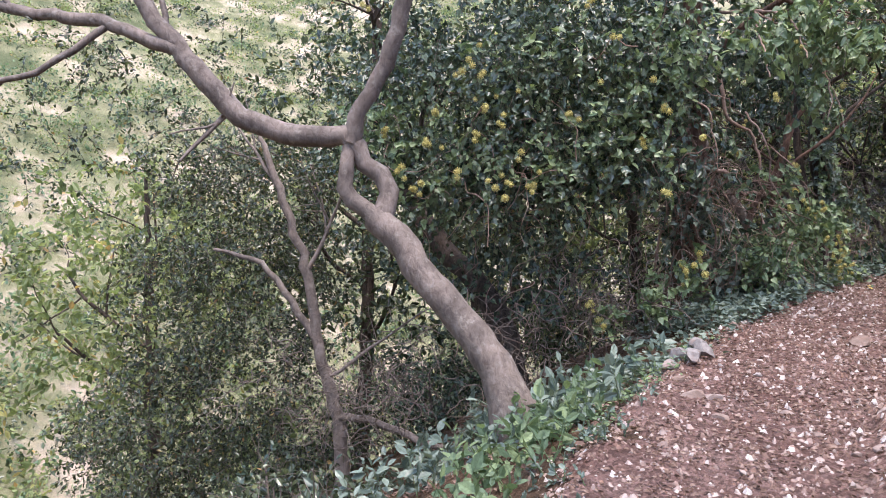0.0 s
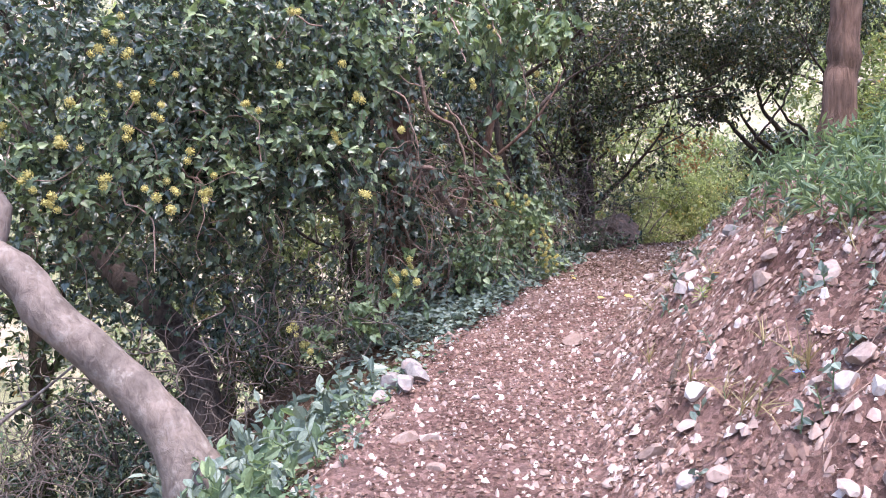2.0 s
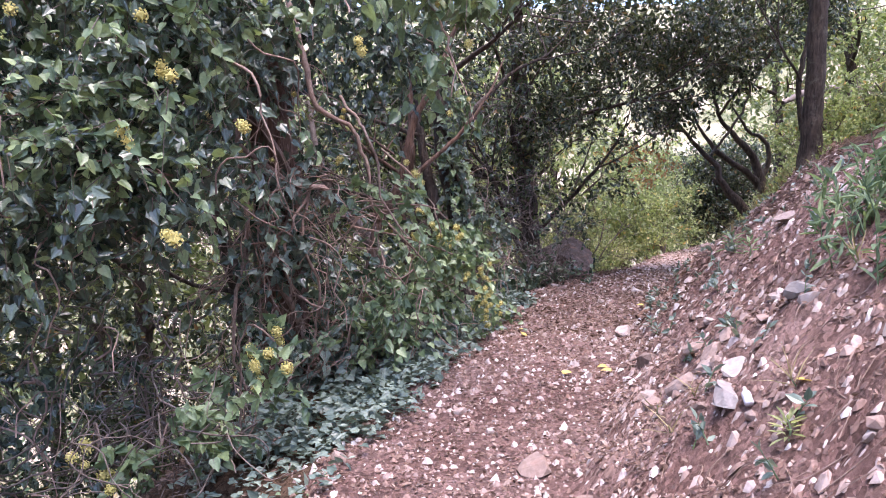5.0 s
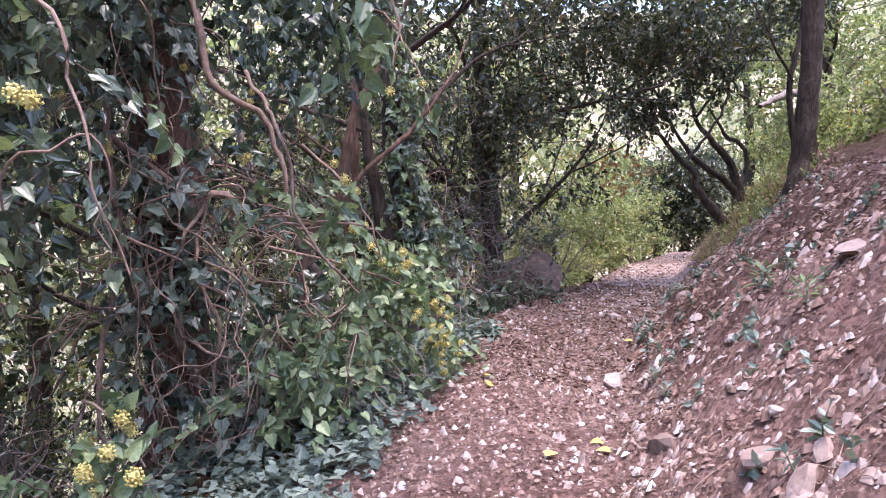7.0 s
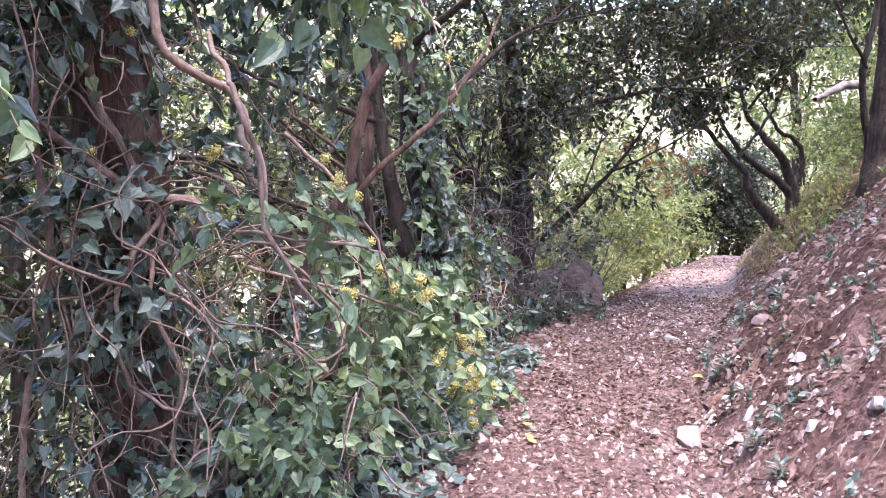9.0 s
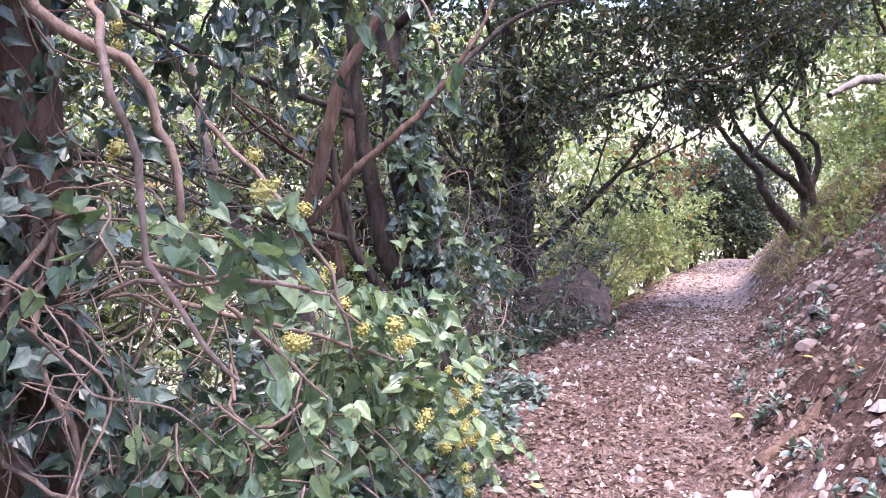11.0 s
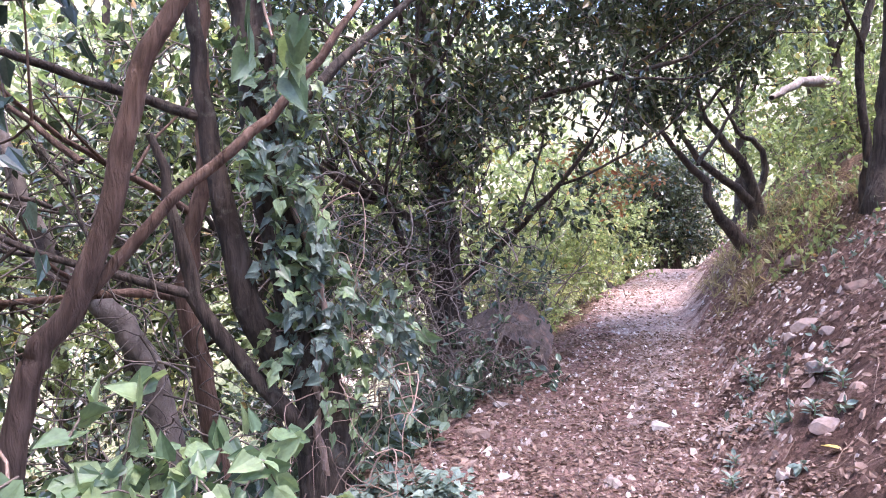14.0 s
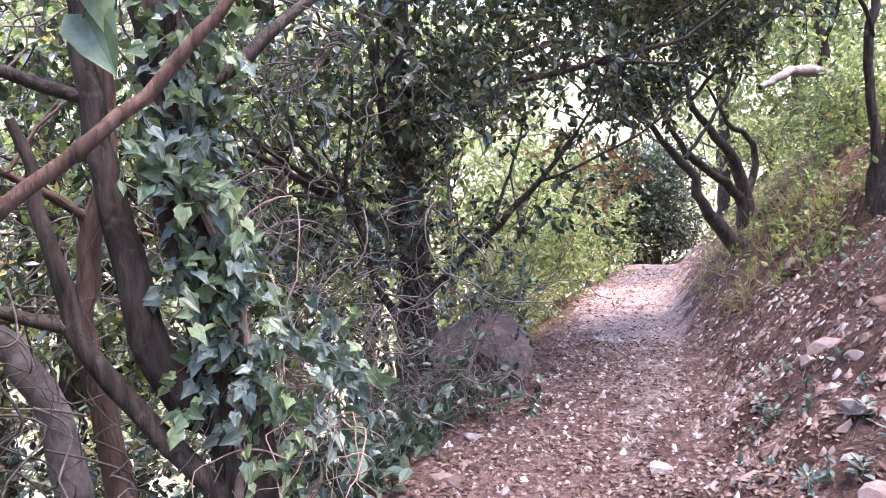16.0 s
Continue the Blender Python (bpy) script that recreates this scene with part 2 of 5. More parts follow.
def mesh_of(name, verts, faces_idx, per_face, mat=None, smooth=True):
    """A mesh from arrays, every face with the same number of corners (or a list of counts)."""
    me = bpy.data.meshes.new(name)
    verts = np.ascontiguousarray(verts, dtype=np.float32).reshape(-1, 3)
    loops = np.ascontiguousarray(faces_idx, dtype=np.int32).ravel()
    counts = np.full(len(loops) // per_face, per_face, np.int32) if isinstance(per_face, int) else np.asarray(per_face, np.int32)
    starts = np.concatenate([[0], np.cumsum(counts)[:-1]]).astype(np.int32)
    me.vertices.add(len(verts))
    me.vertices.foreach_set("co", verts.ravel())
    me.loops.add(len(loops))
    me.loops.foreach_set("vertex_index", loops)
    me.polygons.add(len(counts))
    me.polygons.foreach_set("loop_start", starts)
    me.polygons.foreach_set("use_smooth", np.full(len(counts), smooth))
    for m in (mat if isinstance(mat, (list, tuple)) else [mat]):
        if m:
            me.materials.append(m)
    me.update(calc_edges=True)
    return me


def spaced(edges):
    return np.unique(np.concatenate([np.arange(a, b, s) for a, b, s in edges]))


GX = spaced([(-420, -60, 12), (-60, -12, 1.5), (-12, -3, 0.3), (-3, 9, 0.075), (9, 18, 0.25), (18, 60, 1.5), (60, 420, 12)])
GY = spaced([(-300, -30, 12), (-30, -2, 0.8), (-2, 2.5, 0.2), (2.5, 17, 0.075), (17, 28, 0.2), (28, 70, 1.5), (70, 420, 12)])
gx, gy = np.meshgrid(GX, GY)
gz = height(gx.ravel(), gy.ravel())
nx, ny = len(GX), len(GY)
corner = (np.arange(ny - 1)[:, None] * nx + np.arange(nx - 1)).ravel()
ground_mesh = mesh_of("ground", np.stack([gx.ravel(), gy.ravel(), gz], 1), np.stack([corner, corner + 1, corner + nx + 1, corner + nx], 1), 4, [DIRT, HUMUS, SCRUB, TRODDEN_SKYLIT, SHADED_BANK_SOIL])
fx, fy = gx.ravel()[corner] + 0.04, gy.ravel()[corner] + 0.04
fd = along(fx, fy)[0]
edge = -np.interp(fy, [4, 6, 8, 10, 15, 18], [0.86, 0.9, 0.95, 1.3, 1.35, 1.0]) + 0.25 * waves(fx, fy, 12, 0.8)
slot = np.where(fd < edge, 1, 0)
slot = np.where((fd > np.interp(fy, [8, 14], [3.2, 1.7]) + waves(fx, fy, 13, 1.5)) & (fd <= 40), 1, slot)
# Narrow trodden strip, widened past y 15 to paint the far trail's brightness.
trodden_skylit = np.interp(fy, [11.5, 13, 15, 17, 20, 25], [0.0, 0.22, 0.3, 0.75, 0.9, 0.9])
slot = np.where(np.abs(fd - 0.1) < trodden_skylit * (1 + 0.35 * waves(fx, fy, 15, 0.7)), 3, slot)
# Humus-dark bank from about y 9 on; the colour carries shade too.
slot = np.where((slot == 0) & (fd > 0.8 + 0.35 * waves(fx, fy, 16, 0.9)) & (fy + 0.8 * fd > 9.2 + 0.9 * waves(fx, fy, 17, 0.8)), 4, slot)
slot = np.where((fd > 40) | (fd < -42), 2, slot)
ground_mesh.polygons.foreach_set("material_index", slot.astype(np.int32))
ground = tagged(new("ground", ground_mesh), "reddish stony trail ground between a steep bank and a wooded drop", "ground", kind="structure")


# ---- building blocks ----
def part(name, me, parent, label="", kind=""):
    ob = new(name, me)
    ob.parent = parent
    return tagged(ob, label, kind=kind)


def thing(name, at, label, category, group="", kind=""):
    ob = new(name)
    ob.location = at
    ob.empty_display_size = 0.1
    return tagged(ob, label, category, group, kind)


def tubes(name, lines, mat, sides=7, lump=0.0, origin=(0, 0, 0), seed=0):
    """Round stems along polylines: each (points, radii)."""
    r = np.random.RandomState(seed)
    V, F, base = [], [], 0
    ang = np.arange(sides) * 2 * math.pi / sides
    for pts, rad in lines:
        pts, rad = np.asarray(pts, float), np.asarray(rad, float)
        n = len(pts)
        t = np.gradient(pts, axis=0)
        t /= np.linalg.norm(t, axis=1)[:, None] + 1e-9
        ref = np.array([0.3, 0.9, 0.1]) if abs(t[0][2]) > 0.6 else np.array([0, 0.1, 1.0])
        u = np.cross(t, ref)
        u /= np.linalg.norm(u, axis=1)[:, None] + 1e-9
        v = np.cross(t, u)
        rr = rad[:, None] * (1 + lump * r.uniform(-1, 1, (n, sides)))
        ring = pts[:, None] + rr[..., None] * (np.cos(ang)[None, :, None] * u[:, None] + np.sin(ang)[None, :, None] * v[:, None])
        V.append(ring.reshape(-1, 3))
        a = (np.arange(n - 1)[:, None] * sides + np.arange(sides)).ravel()
        b = (np.arange(n - 1)[:, None] * sides + (np.arange(sides) + 1) % sides).ravel()
        F.append(base + np.stack([a, b, b + sides, a + sides], 1))
        base += n * sides
    V = np.concatenate(V) - np.asarray(origin, float)
    return mesh_of(name, V, np.concatenate(F), 4, mat)


def smooth_line(pts, radii, step=0.12, wobble=0.0, seed=0):
    """A Catmull-Rom curve through the points, with its radii."""
    r = np.random.RandomState(seed)
    P = np.asarray(pts, float)
    R = np.asarray(radii, float)
    E = np.vstack([2 * P[0] - P[1], P, 2 * P[-1] - P[-2]])
    out, rad = [], []
    for i in range(len(P) - 1):
        n = max(2, int(np.linalg.norm(P[i + 1] - P[i]) / step))
        for k in range(n):
            t = k / n
            a, b, c, d = E[i:i + 4]
            out.append(0.5 * (2 * b + (c - a) * t + (2 * a - 5 * b + 4 * c - d) * t * t + (3 * b - a - 3 * c + d) * t ** 3))
            rad.append(R[i] * (1 - t) + R[i + 1] * t)
    out.append(P[-1])
    rad.append(R[-1])
    out = np.array(out)
    if wobble:
        out[1:-1] += r.normal(0, wobble, (len(out) - 2, 3))
    return out, np.array(rad)


OVATE = ([(0, 0, 0), (0.3, 0.24, 0.05), (0.65, 0.22, 0.05), (1, 0, -0.06), (0.65, -0.22, 0.05), (0.3, -0.24, 0.05)], [(0, 1, 2, 3), (0, 3, 4, 5)])
NARROW = ([(0, 0, 0), (0.3, 0.11, 0.03), (0.65, 0.09, 0.0), (1, 0, -0.12), (0.65, -0.09, 0.0), (0.3, -0.11, 0.03)], [(0, 1, 2, 3), (0, 3, 4, 5)])
LOBED = ([(0, 0, 0), (-0.14, 0.27, 0.05), (0.26, 0.45, 0.07), (0.48, 0.27, 0.05), (1, 0, -0.12), (0.48, -0.27, 0.05), (0.26, -0.45, 0.07), (-0.14, -0.27, 0.05)],
         [(0, 1, 2, 3, 4), (0, 4, 5, 6, 7)])
HEART = ([(0, 0, 0), (-0.08, 0.22, 0.04), (0.16, 0.40, 0.07), (0.58, 0.27, 0.05), (1, 0, -0.1), (0.58, -0.27, 0.05), (0.16, -0.40, 0.07), (-0.08, -0.22, 0.04)],
         [(0, 1, 2, 3, 4), (0, 4, 5, 6, 7)])
BLADE = ([(0, 0.02, 0), (0.5, 0.015, 0.06), (1, 0, 0.0), (0.5, -0.015, 0.06), (0, -0.02, 0)], [(0, 1, 2, 3, 4)])

WALKED = np.array([(-0.1, -1.5), (0, -0.3), (0.06, 0.4), (0.3, 1.4), (0.85, 3.2), (1.2, 4.6), (1.45, 5.4), (1.73, 6.45), (2.05, 6.95), (2.3, 7.6), (2.7, 8.4), (3.0, 9.0)])


def room(P, gap=0.42, low=0.4, high=2.7):
    """True where a point leaves the walked strip free."""
    free = np.ones(len(P), bool)
    for a, b in zip(WALKED[:-1], WALKED[1:]):
        ab = b - a
        t = np.clip(((P[:, :2] - a) @ ab) / (ab @ ab), 0, 1)
        q = np.linalg.norm(P[:, :2] - a - t[:, None] * ab, axis=1)
        free &= ~((q < gap) & (P[:, 2] > low) & (P[:, 2] < high))
    return free


def leaves(name, P, D, N, size, shape, mat, origin=(0, 0, 0), gap=0.42):
    """Leaves at P that point along D and face N."""
    P, D, N, size = (np.asarray(v, float) for v in (P, D, N, size))
    keep = room(P, gap)
    P, D, N, size = P[keep], D[keep], N[keep], size[keep]
    D = D / (np.linalg.norm(D, axis=1)[:, None] + 1e-9)
    W = np.cross(N, D)
    W /= np.linalg.norm(W, axis=1)[:, None] + 1e-9
    N = np.cross(D, W)
    T, F = np.array(shape[0], float), shape[1]
    L = P[:, None] + size[:, None, None] * (T[None, :, 0:1] * D[:, None] + T[None, :, 1:2] * W[:, None] + T[None, :, 2:3] * N[:, None])
    idx = np.array(F)[None] + (np.arange(len(P)) * len(T))[:, None, None]
    return mesh_of(name, L.reshape(-1, 3) - np.asarray(origin, float), idx, len(F[0]), mat, False)


def sprays(r, C, A, length, count, size, droop=0.3, spread=0.8, face=(0, 0, 1.0)):
    """Twigs from C along A, each with leaves; gives leaf arrays and the twigs' lines."""
    n = len(C)
    A = A / (np.linalg.norm(A, axis=1)[:, None] + 1e-9)
    ln = length * r.uniform(0.6, 1.3, n)
    t = (np.arange(count) + 0.5) / count
    t = np.clip(t[None] + r.normal(0, 0.05, (n, count)), 0.05, 1)
    sag = np.zeros((n, count, 3))
    sag[..., 2] = -droop * (t ** 2) * ln[:, None]
    P = C[:, None] + A[:, None] * (t * ln[:, None])[..., None] + sag
    D = A[:, None] * 0.6 + r.normal(0, spread, (n, count, 3))
    D[..., 2] -= droop
    N = r.normal(0, 0.65, (n, count, 3)) + np.asarray(face)
    sz = size * r.uniform(0.55, 1.25, (n, count))
    lines = []
    for i in range(n):
        e = C[i] + A[i] * ln[i]
        m = C[i] + A[i] * ln[i] * 0.5
        m[2] -= droop * 0.25 * ln[i]
        e[2] -= droop * ln[i]
        lines.append((np.array([C[i], m, e]), np.array([1.0, 0.7, 0.35])))
    return P.reshape(-1, 3), D.reshape(-1, 3), N.reshape(-1, 3), sz.ravel(), lines


def in_blobs(r, blobs, n):
    """Random points in ellipsoids (x, y, z, rx, ry, rz), thinned into clumps with gaps."""
    B = np.array(blobs, float)
    vol = B[:, 3] * B[:, 4] * B[:, 5]
    out = []
    while sum(len(o) for o in out) < n:
        k = r.choice(len(B), n, p=vol / vol.sum())
        u = r.normal(0, 1, (n, 3))
        u /= np.linalg.norm(u, axis=1)[:, None]
        u *= r.uniform(0, 1, n)[:, None] ** 0.4
        p = B[k, :3] + u * B[k, 3:]
        w = np.sin(p[:, 0] * 4.1 + 1.3 * np.sin(p[:, 2] * 3.7)) + np.sin(p[:, 1] * 3.3 + 2) + np.sin(p[:, 2] * 4.7 + np.sin(p[:, 0] * 2.9))
        out.append(p[w + r.normal(0, 0.7, n) > -0.35])
    return np.concatenate(out)[:n]


def foliage(owner, name, blobs, n, count, size, shape, mat, seed, length=0.35, droop=0.3, spread=0.8, twig=0.004, label="", gap=0.42, pull=None, face=(0, 0, 1.0)):
    """A crown: leafy twigs in clumps, with their wood."""
    r = np.random.RandomState(seed)
    C = in_blobs(r, blobs, n)
    C = C[C[:, 2] > height(C[:, 0], C[:, 1]) + 0.03]
    A = r.normal(0, 1, C.shape)
    A[:, 2] += 0.1
    if pull is not None:
        A += np.asarray(pull)
    P, D, N, sz, lines = sprays(r, C, A, length, count, size, droop, spread, face)
    o = owner.location
    mass = part(name, leaves(name, P, D, N, sz, shape, mat, o, gap), owner, label, "stuff")
    ok = room(np.array([l[0][1] for l in lines]), gap + 0.1)
    lines = [(p, q * twig) for (p, q), k in zip(lines, ok) if k]
    if lines:
        part("twig_work", tubes("twig_work", lines, TWIG, 3, 0, o), mass, "", "stuff")


def limb_set(r, start, heading, length, radius, levels, lines, tips, bend=0.25, kids=3):
    """Branches that fork, thinner at each fork."""
    p, d = np.array(start, float), np.array(heading, float)
    d /= np.linalg.norm(d)
    n = max(4, int(length / 0.14))
    pts, rad = [p.copy()], [radius]
    for i in range(n):
        d = d + r.normal(0, bend * 0.35, 3)
        d[2] += 0.02
        d /= np.linalg.norm(d)
        p = p + d * length / n
        pts.append(p.copy())
        rad.append(radius * (1 - 0.6 * (i + 1) / n))
    lines.append((np.array(pts), np.array(rad)))
    if levels:
        for k in range(kids):
            i = r.randint(n // 3, n + 1)
            side = d + r.normal(0, 0.75, 3)
            limb_set(r, pts[i], side, length * r.uniform(0.45, 0.7), rad[i] * 0.62, levels - 1, lines, tips, bend, kids)
    else:
        tips.append((pts[-1], d))


def tree(label, stems, bark, seed, limbs=(), crown=None, group="", sides=12, name="tree", lump=0.06, wobble=0.012, category="tree"):
    """A tree: stems through given points, forking limbs, leafy crown.
    stems: (points, radii); limbs: (start, heading, length, radius, levels)."""
    r = np.random.RandomState(seed)
    base = np.array(stems[0][0][0], float)
    base[2] = height(base[0], base[1])[0]
    t = thing(name, base, label, category, group)
    for k, (pts, radii) in enumerate(stems):
        q, w = smooth_line(pts, radii, 0.13, wobble, seed + k)
        if k == 0 or pts[0][2] < base[2] + 0.3:
            w = w * (1 + 0.5 * np.exp(-np.maximum(q[:, 2] - base[2], 0) / 0.18))
        part("trunk" if k == 0 else "limb", tubes("trunk", [(q, w)], bark, sides, lump, base, seed + k), t)
    tips = []
    for start, heading, length, radius, levels in limbs:
        lines = []
        limb_set(r, start, heading, length, radius, levels, lines, tips)
        lines = [l for l in lines if room(l[0], 0.3).all()]
        if lines:
            part("branch", tubes("branch", lines, bark, 6, 0.05, base), t)
    if crown:
        crown(t, tips)
    return t


def tangle(owner, name, blobs, n, length, radius, mat, seed, hang=0.25, kind="stuff", curl=0.5):
    """Thin wandering stems that hang and loop."""
    r = np.random.RandomState(seed)
    C = in_blobs(r, blobs, n)
    lines = []
    for c in C:
        k = r.randint(7, 13)
        d = r.normal(0, 1, 3)
        p, pts = c.copy(), []
        for i in range(k):
            pts.append(p.copy())
            d = d * 0.8 + r.normal(0, curl, 3)
            d[2] -= hang
            d /= np.linalg.norm(d)
            p = p + d * length * r.uniform(0.7, 1.3) / k
        pts = np.array(pts)
        if room(pts, 0.4).all():
            lines.append(smooth_line(pts, radius * r.uniform(0.5, 1.3) * np.linspace(1, 0.45, k), 0.06))
    part(name, tubes(name, lines, mat, 4, 0, owner.location), owner, "", kind)


# ---- trees beside the trail ----
def g(x, y, dz=0.0):
    return (x, y, float(height(x, y)[0]) + dz)


LY = 5.65
lean = tree("smooth grey tree leaning out over the wooded drop",
            [([(-0.41, LY + 0.02, -1.25), (-0.75, LY, -0.76), (-1.13, LY, -0.01), (-1.66, LY, 0.57), (-1.99, LY, 0.97), (-2.21, LY, 1.16)],
              [0.18, 0.165, 0.15, 0.14, 0.135, 0.125]),
             ([(-2.15, LY, 1.10), (-2.48, LY - 0.05, 1.42), (-2.47, LY - 0.03, 1.66), (-2.44, LY, 1.86)], [0.085, 0.075, 0.065, 0.07]),
             ([(-2.15, LY, 1.12), (-2.10, LY + 0.08, 1.38), (-2.32, LY + 0.06, 1.65), (-2.50, LY, 1.86), (-2.99, LY, 1.90), (-3.50, LY - 0.1, 2.04), (-3.80, LY - 0.2, 2.36), (-4.10, LY - 0.25, 2.69), (-4.47, LY - 0.3, 3.19), (-4.95, LY - 0.4, 4.1)],
              [0.10, 0.095, 0.085, 0.095, 0.105, 0.10, 0.10, 0.085, 0.075, 0.04]),
             ([(-2.44, LY, 1.82), (-2.39, LY, 2.05), (-2.13, LY, 2.51), (-1.99, LY, 2.96), (-1.91, LY, 3.4), (-1.57, LY + 0.3, 4.6)], [0.09, 0.075, 0.075, 0.075, 0.07, 0.04]),
             ([(-4.03, LY - 0.25, 2.62), (-4.78, LY - 0.35, 2.87), (-5.43, LY - 0.4, 2.96), (-6.30, LY - 0.4, 3.12), (-7.84, LY - 0.3, 3.3)], [0.07, 0.06, 0.055, 0.05, 0.03]),
             ([(-4.71, LY - 0.33, 2.86), (-5.14, LY - 0.6, 2.45), (-5.72, LY - 0.7, 2.2), (-6.01, LY - 0.7, 1.6), (-5.82, LY - 0.7, 1.0), (-5.91, LY - 0.7, 0.8)], [0.035, 0.03, 0.026, 0.022, 0.016, 0.008])],
            BARK_SMOOTH, 11,
            [((-4.18, LY - 0.25, 2.8), (-0.3, 0.2, 1), 1.5, 0.03, 2), ((-5.72, LY - 0.4, 3.0), (-0.4, -0.2, 0.6), 1.6, 0.028, 2),
             ((-1.96, LY, 3.1), (0.6, 0.4, 0.8), 1.5, 0.03, 2), ((-3.60, LY - 0.1, 2.1), (-0.3, -0.2, -0.5), 0.7, 0.03, 1)],
            lambda t, tips: foliage(t, "crown", [(-5.0, 6.2, 2.5, 1.6, 0.9, 0.8), (-2.3, 5.9, 5.0, 2.2, 1.4, 0.8), (-5.2, 5.8, 4.2, 2.2, 1.2, 0.8), (-6.4, 6.4, 1.6, 0.9, 0.7, 0.8)], 520, 9, 0.065, OVATE, OAK, 12), sides=14)

lower_left = tree("slender grey multi-stemmed tree below the trail edge",
                  [([(-3.22, 7.5, -2.9), (-3.23, 7.5, -1.66), (-3.55, 7.5, -0.53), (-3.70, 7.5, 0.32), (-4.17, 7.5, 1.57), (-4.42, 7.6, 2.1)], [0.10, 0.085, 0.07, 0.06, 0.045, 0.02]),
                   ([(-3.26, 7.5, -1.4), (-2.83, 7.4, -1.35), (-2.05, 7.2, -1.5), (-1.76, 7.1, -1.45)], [0.05, 0.045, 0.04, 0.02]),
                   ([(-3.55, 7.5, -0.5), (-3.89, 7.45, 0.0), (-4.27, 7.4, 0.45), (-4.85, 7.3, 0.6)], [0.05, 0.045, 0.035, 0.02])],
                  BARK_SMOOTH, 21,
                  [((-3.69, 7.5, 0.4), (0.4, 0.3, 0.8), 1.4, 0.03, 2), ((-4.18, 7.5, 1.5), (-0.6, 0.2, 0.5), 1.2, 0.025, 2), ((-3.40, 7.5, -0.9), (0.7, 0.2, 0.4), 1.4, 0.028, 2)],
                  lambda t, tips: foliage(t, "crown", [(-5.2, 8.4, -0.2, 1.9, 1.3, 1.9), (-5.0, 8.6, 1.6, 1.8, 1.2, 0.9), (-5.8, 8.0, -2.2, 1.8, 1.2, 1.3), (-3.9, 8.2, 0.8, 0.9, 0.6, 0.9)], 3000, 10, 0.068, OVATE, OAK, 22))

leaner_dark = tree("dark leaning trunk half buried in flowering ivy",
                   [([(-1.1, 7.9, -1.5), (-1.35, 8.1, -0.4), (-1.75, 8.4, 0.2), (-2.45, 8.96, 0.7), (-3.1, 9.4, 1.5), (-3.6, 9.8, 2.8), (-3.8, 10, 4.6)], [0.19, 0.17, 0.15, 0.14, 0.12, 0.10, 0.06])],
                   BARK_DARK, 31, [((-3.1, 9.4, 1.5), (0.5, -0.3, 0.8), 1.8, 0.05, 2), ((-3.6, 9.8, 2.8), (0.3, -0.8, 0.6), 1.8, 0.05, 2)],
                   lambda t, tips: foliage(t, "crown", [(-2.6, 9.6, 3.0, 2.2, 1.4, 1.6), (-0.8, 10.6, 3.2, 1.8, 1.2, 1.8), (-3.0, 10.5, 0.9, 1.6, 1.0, 1.0)], 1300, 10, 0.085, OVATE, OAK, 32))

ivy_host = tree("thick upright tree trunk buried in climbing ivy",
                [([g(0.80, 9.45, -0.2), (0.82, 9.45, 0.6), (0.80, 9.4, 1.8), (0.72, 9.4, 3.2), (0.8, 9.5, 4.8), (0.9, 9.6, 7.5)], [0.23, 0.21, 0.20, 0.18, 0.15, 0.08])],
                BARK_RED, 41, [((0.75, 9.4, 2.9), (0.7, -0.6, 0.7), 2.2, 0.06, 2), ((0.75, 9.4, 3.4), (-0.8, -0.5, 0.6), 2.2, 0.06, 2), ((0.8, 9.5, 4.4), (0.7, 0.7, 0.6), 2.4, 0.06, 2)],
                lambda t, tips: foliage(t, "crown", [(0.6, 10.0, 5.8, 2.6, 2.0, 1.1), (1.8, 9.0, 4.4, 1.4, 1.2, 0.6), (0.4, 8.4, 4.6, 1.6, 1.0, 0.6)], 760, 9, 0.09, OVATE, OAK, 42), lump=0.12)
# Added crown above the view, only there to shade the ivy wall.
foliage(ivy_host, "crown", [(0.4, 7.7, 5.3, 2.2, 1.3, 0.6), (-1.6, 7.8, 5.2, 1.6, 1.2, 0.6), (0.6, 9.4, 6.6, 2.4, 1.8, 0.7)], 850, 9, 0.10, OVATE, OAK, 45, 0.4)

thin_back = tree("thin leaning dark tree among the undergrowth",
                 [([g(0.42, 13.1, -0.2), (0.25, 12.8, 0.25), (0.11, 12.2, 1.2), (-0.1, 11.9, 2.4), (-0.1, 11.7, 4.0)], [0.12, 0.10, 0.09, 0.07, 0.04])],
                 BARK_DARK, 51, [((0.1, 12.2, 1.2), (-0.8, 0, 0.4), 1.8, 0.04, 2), ((0, 12, 2.0), (0.8, 0.2, 0.6), 1.8, 0.04, 2), ((0.2, 12.6, 0.5), (-0.9, -0.3, 0.15), 2.0, 0.035, 2)],
                 lambda t, tips: foliage(t, "crown", [(-0.6, 12.4, 3.2, 2.0, 1.2, 1.4), (-1.8, 11.8, 0.6, 1.4, 0.9, 0.9)], 650, 9, 0.085, OVATE, OAK, 52))

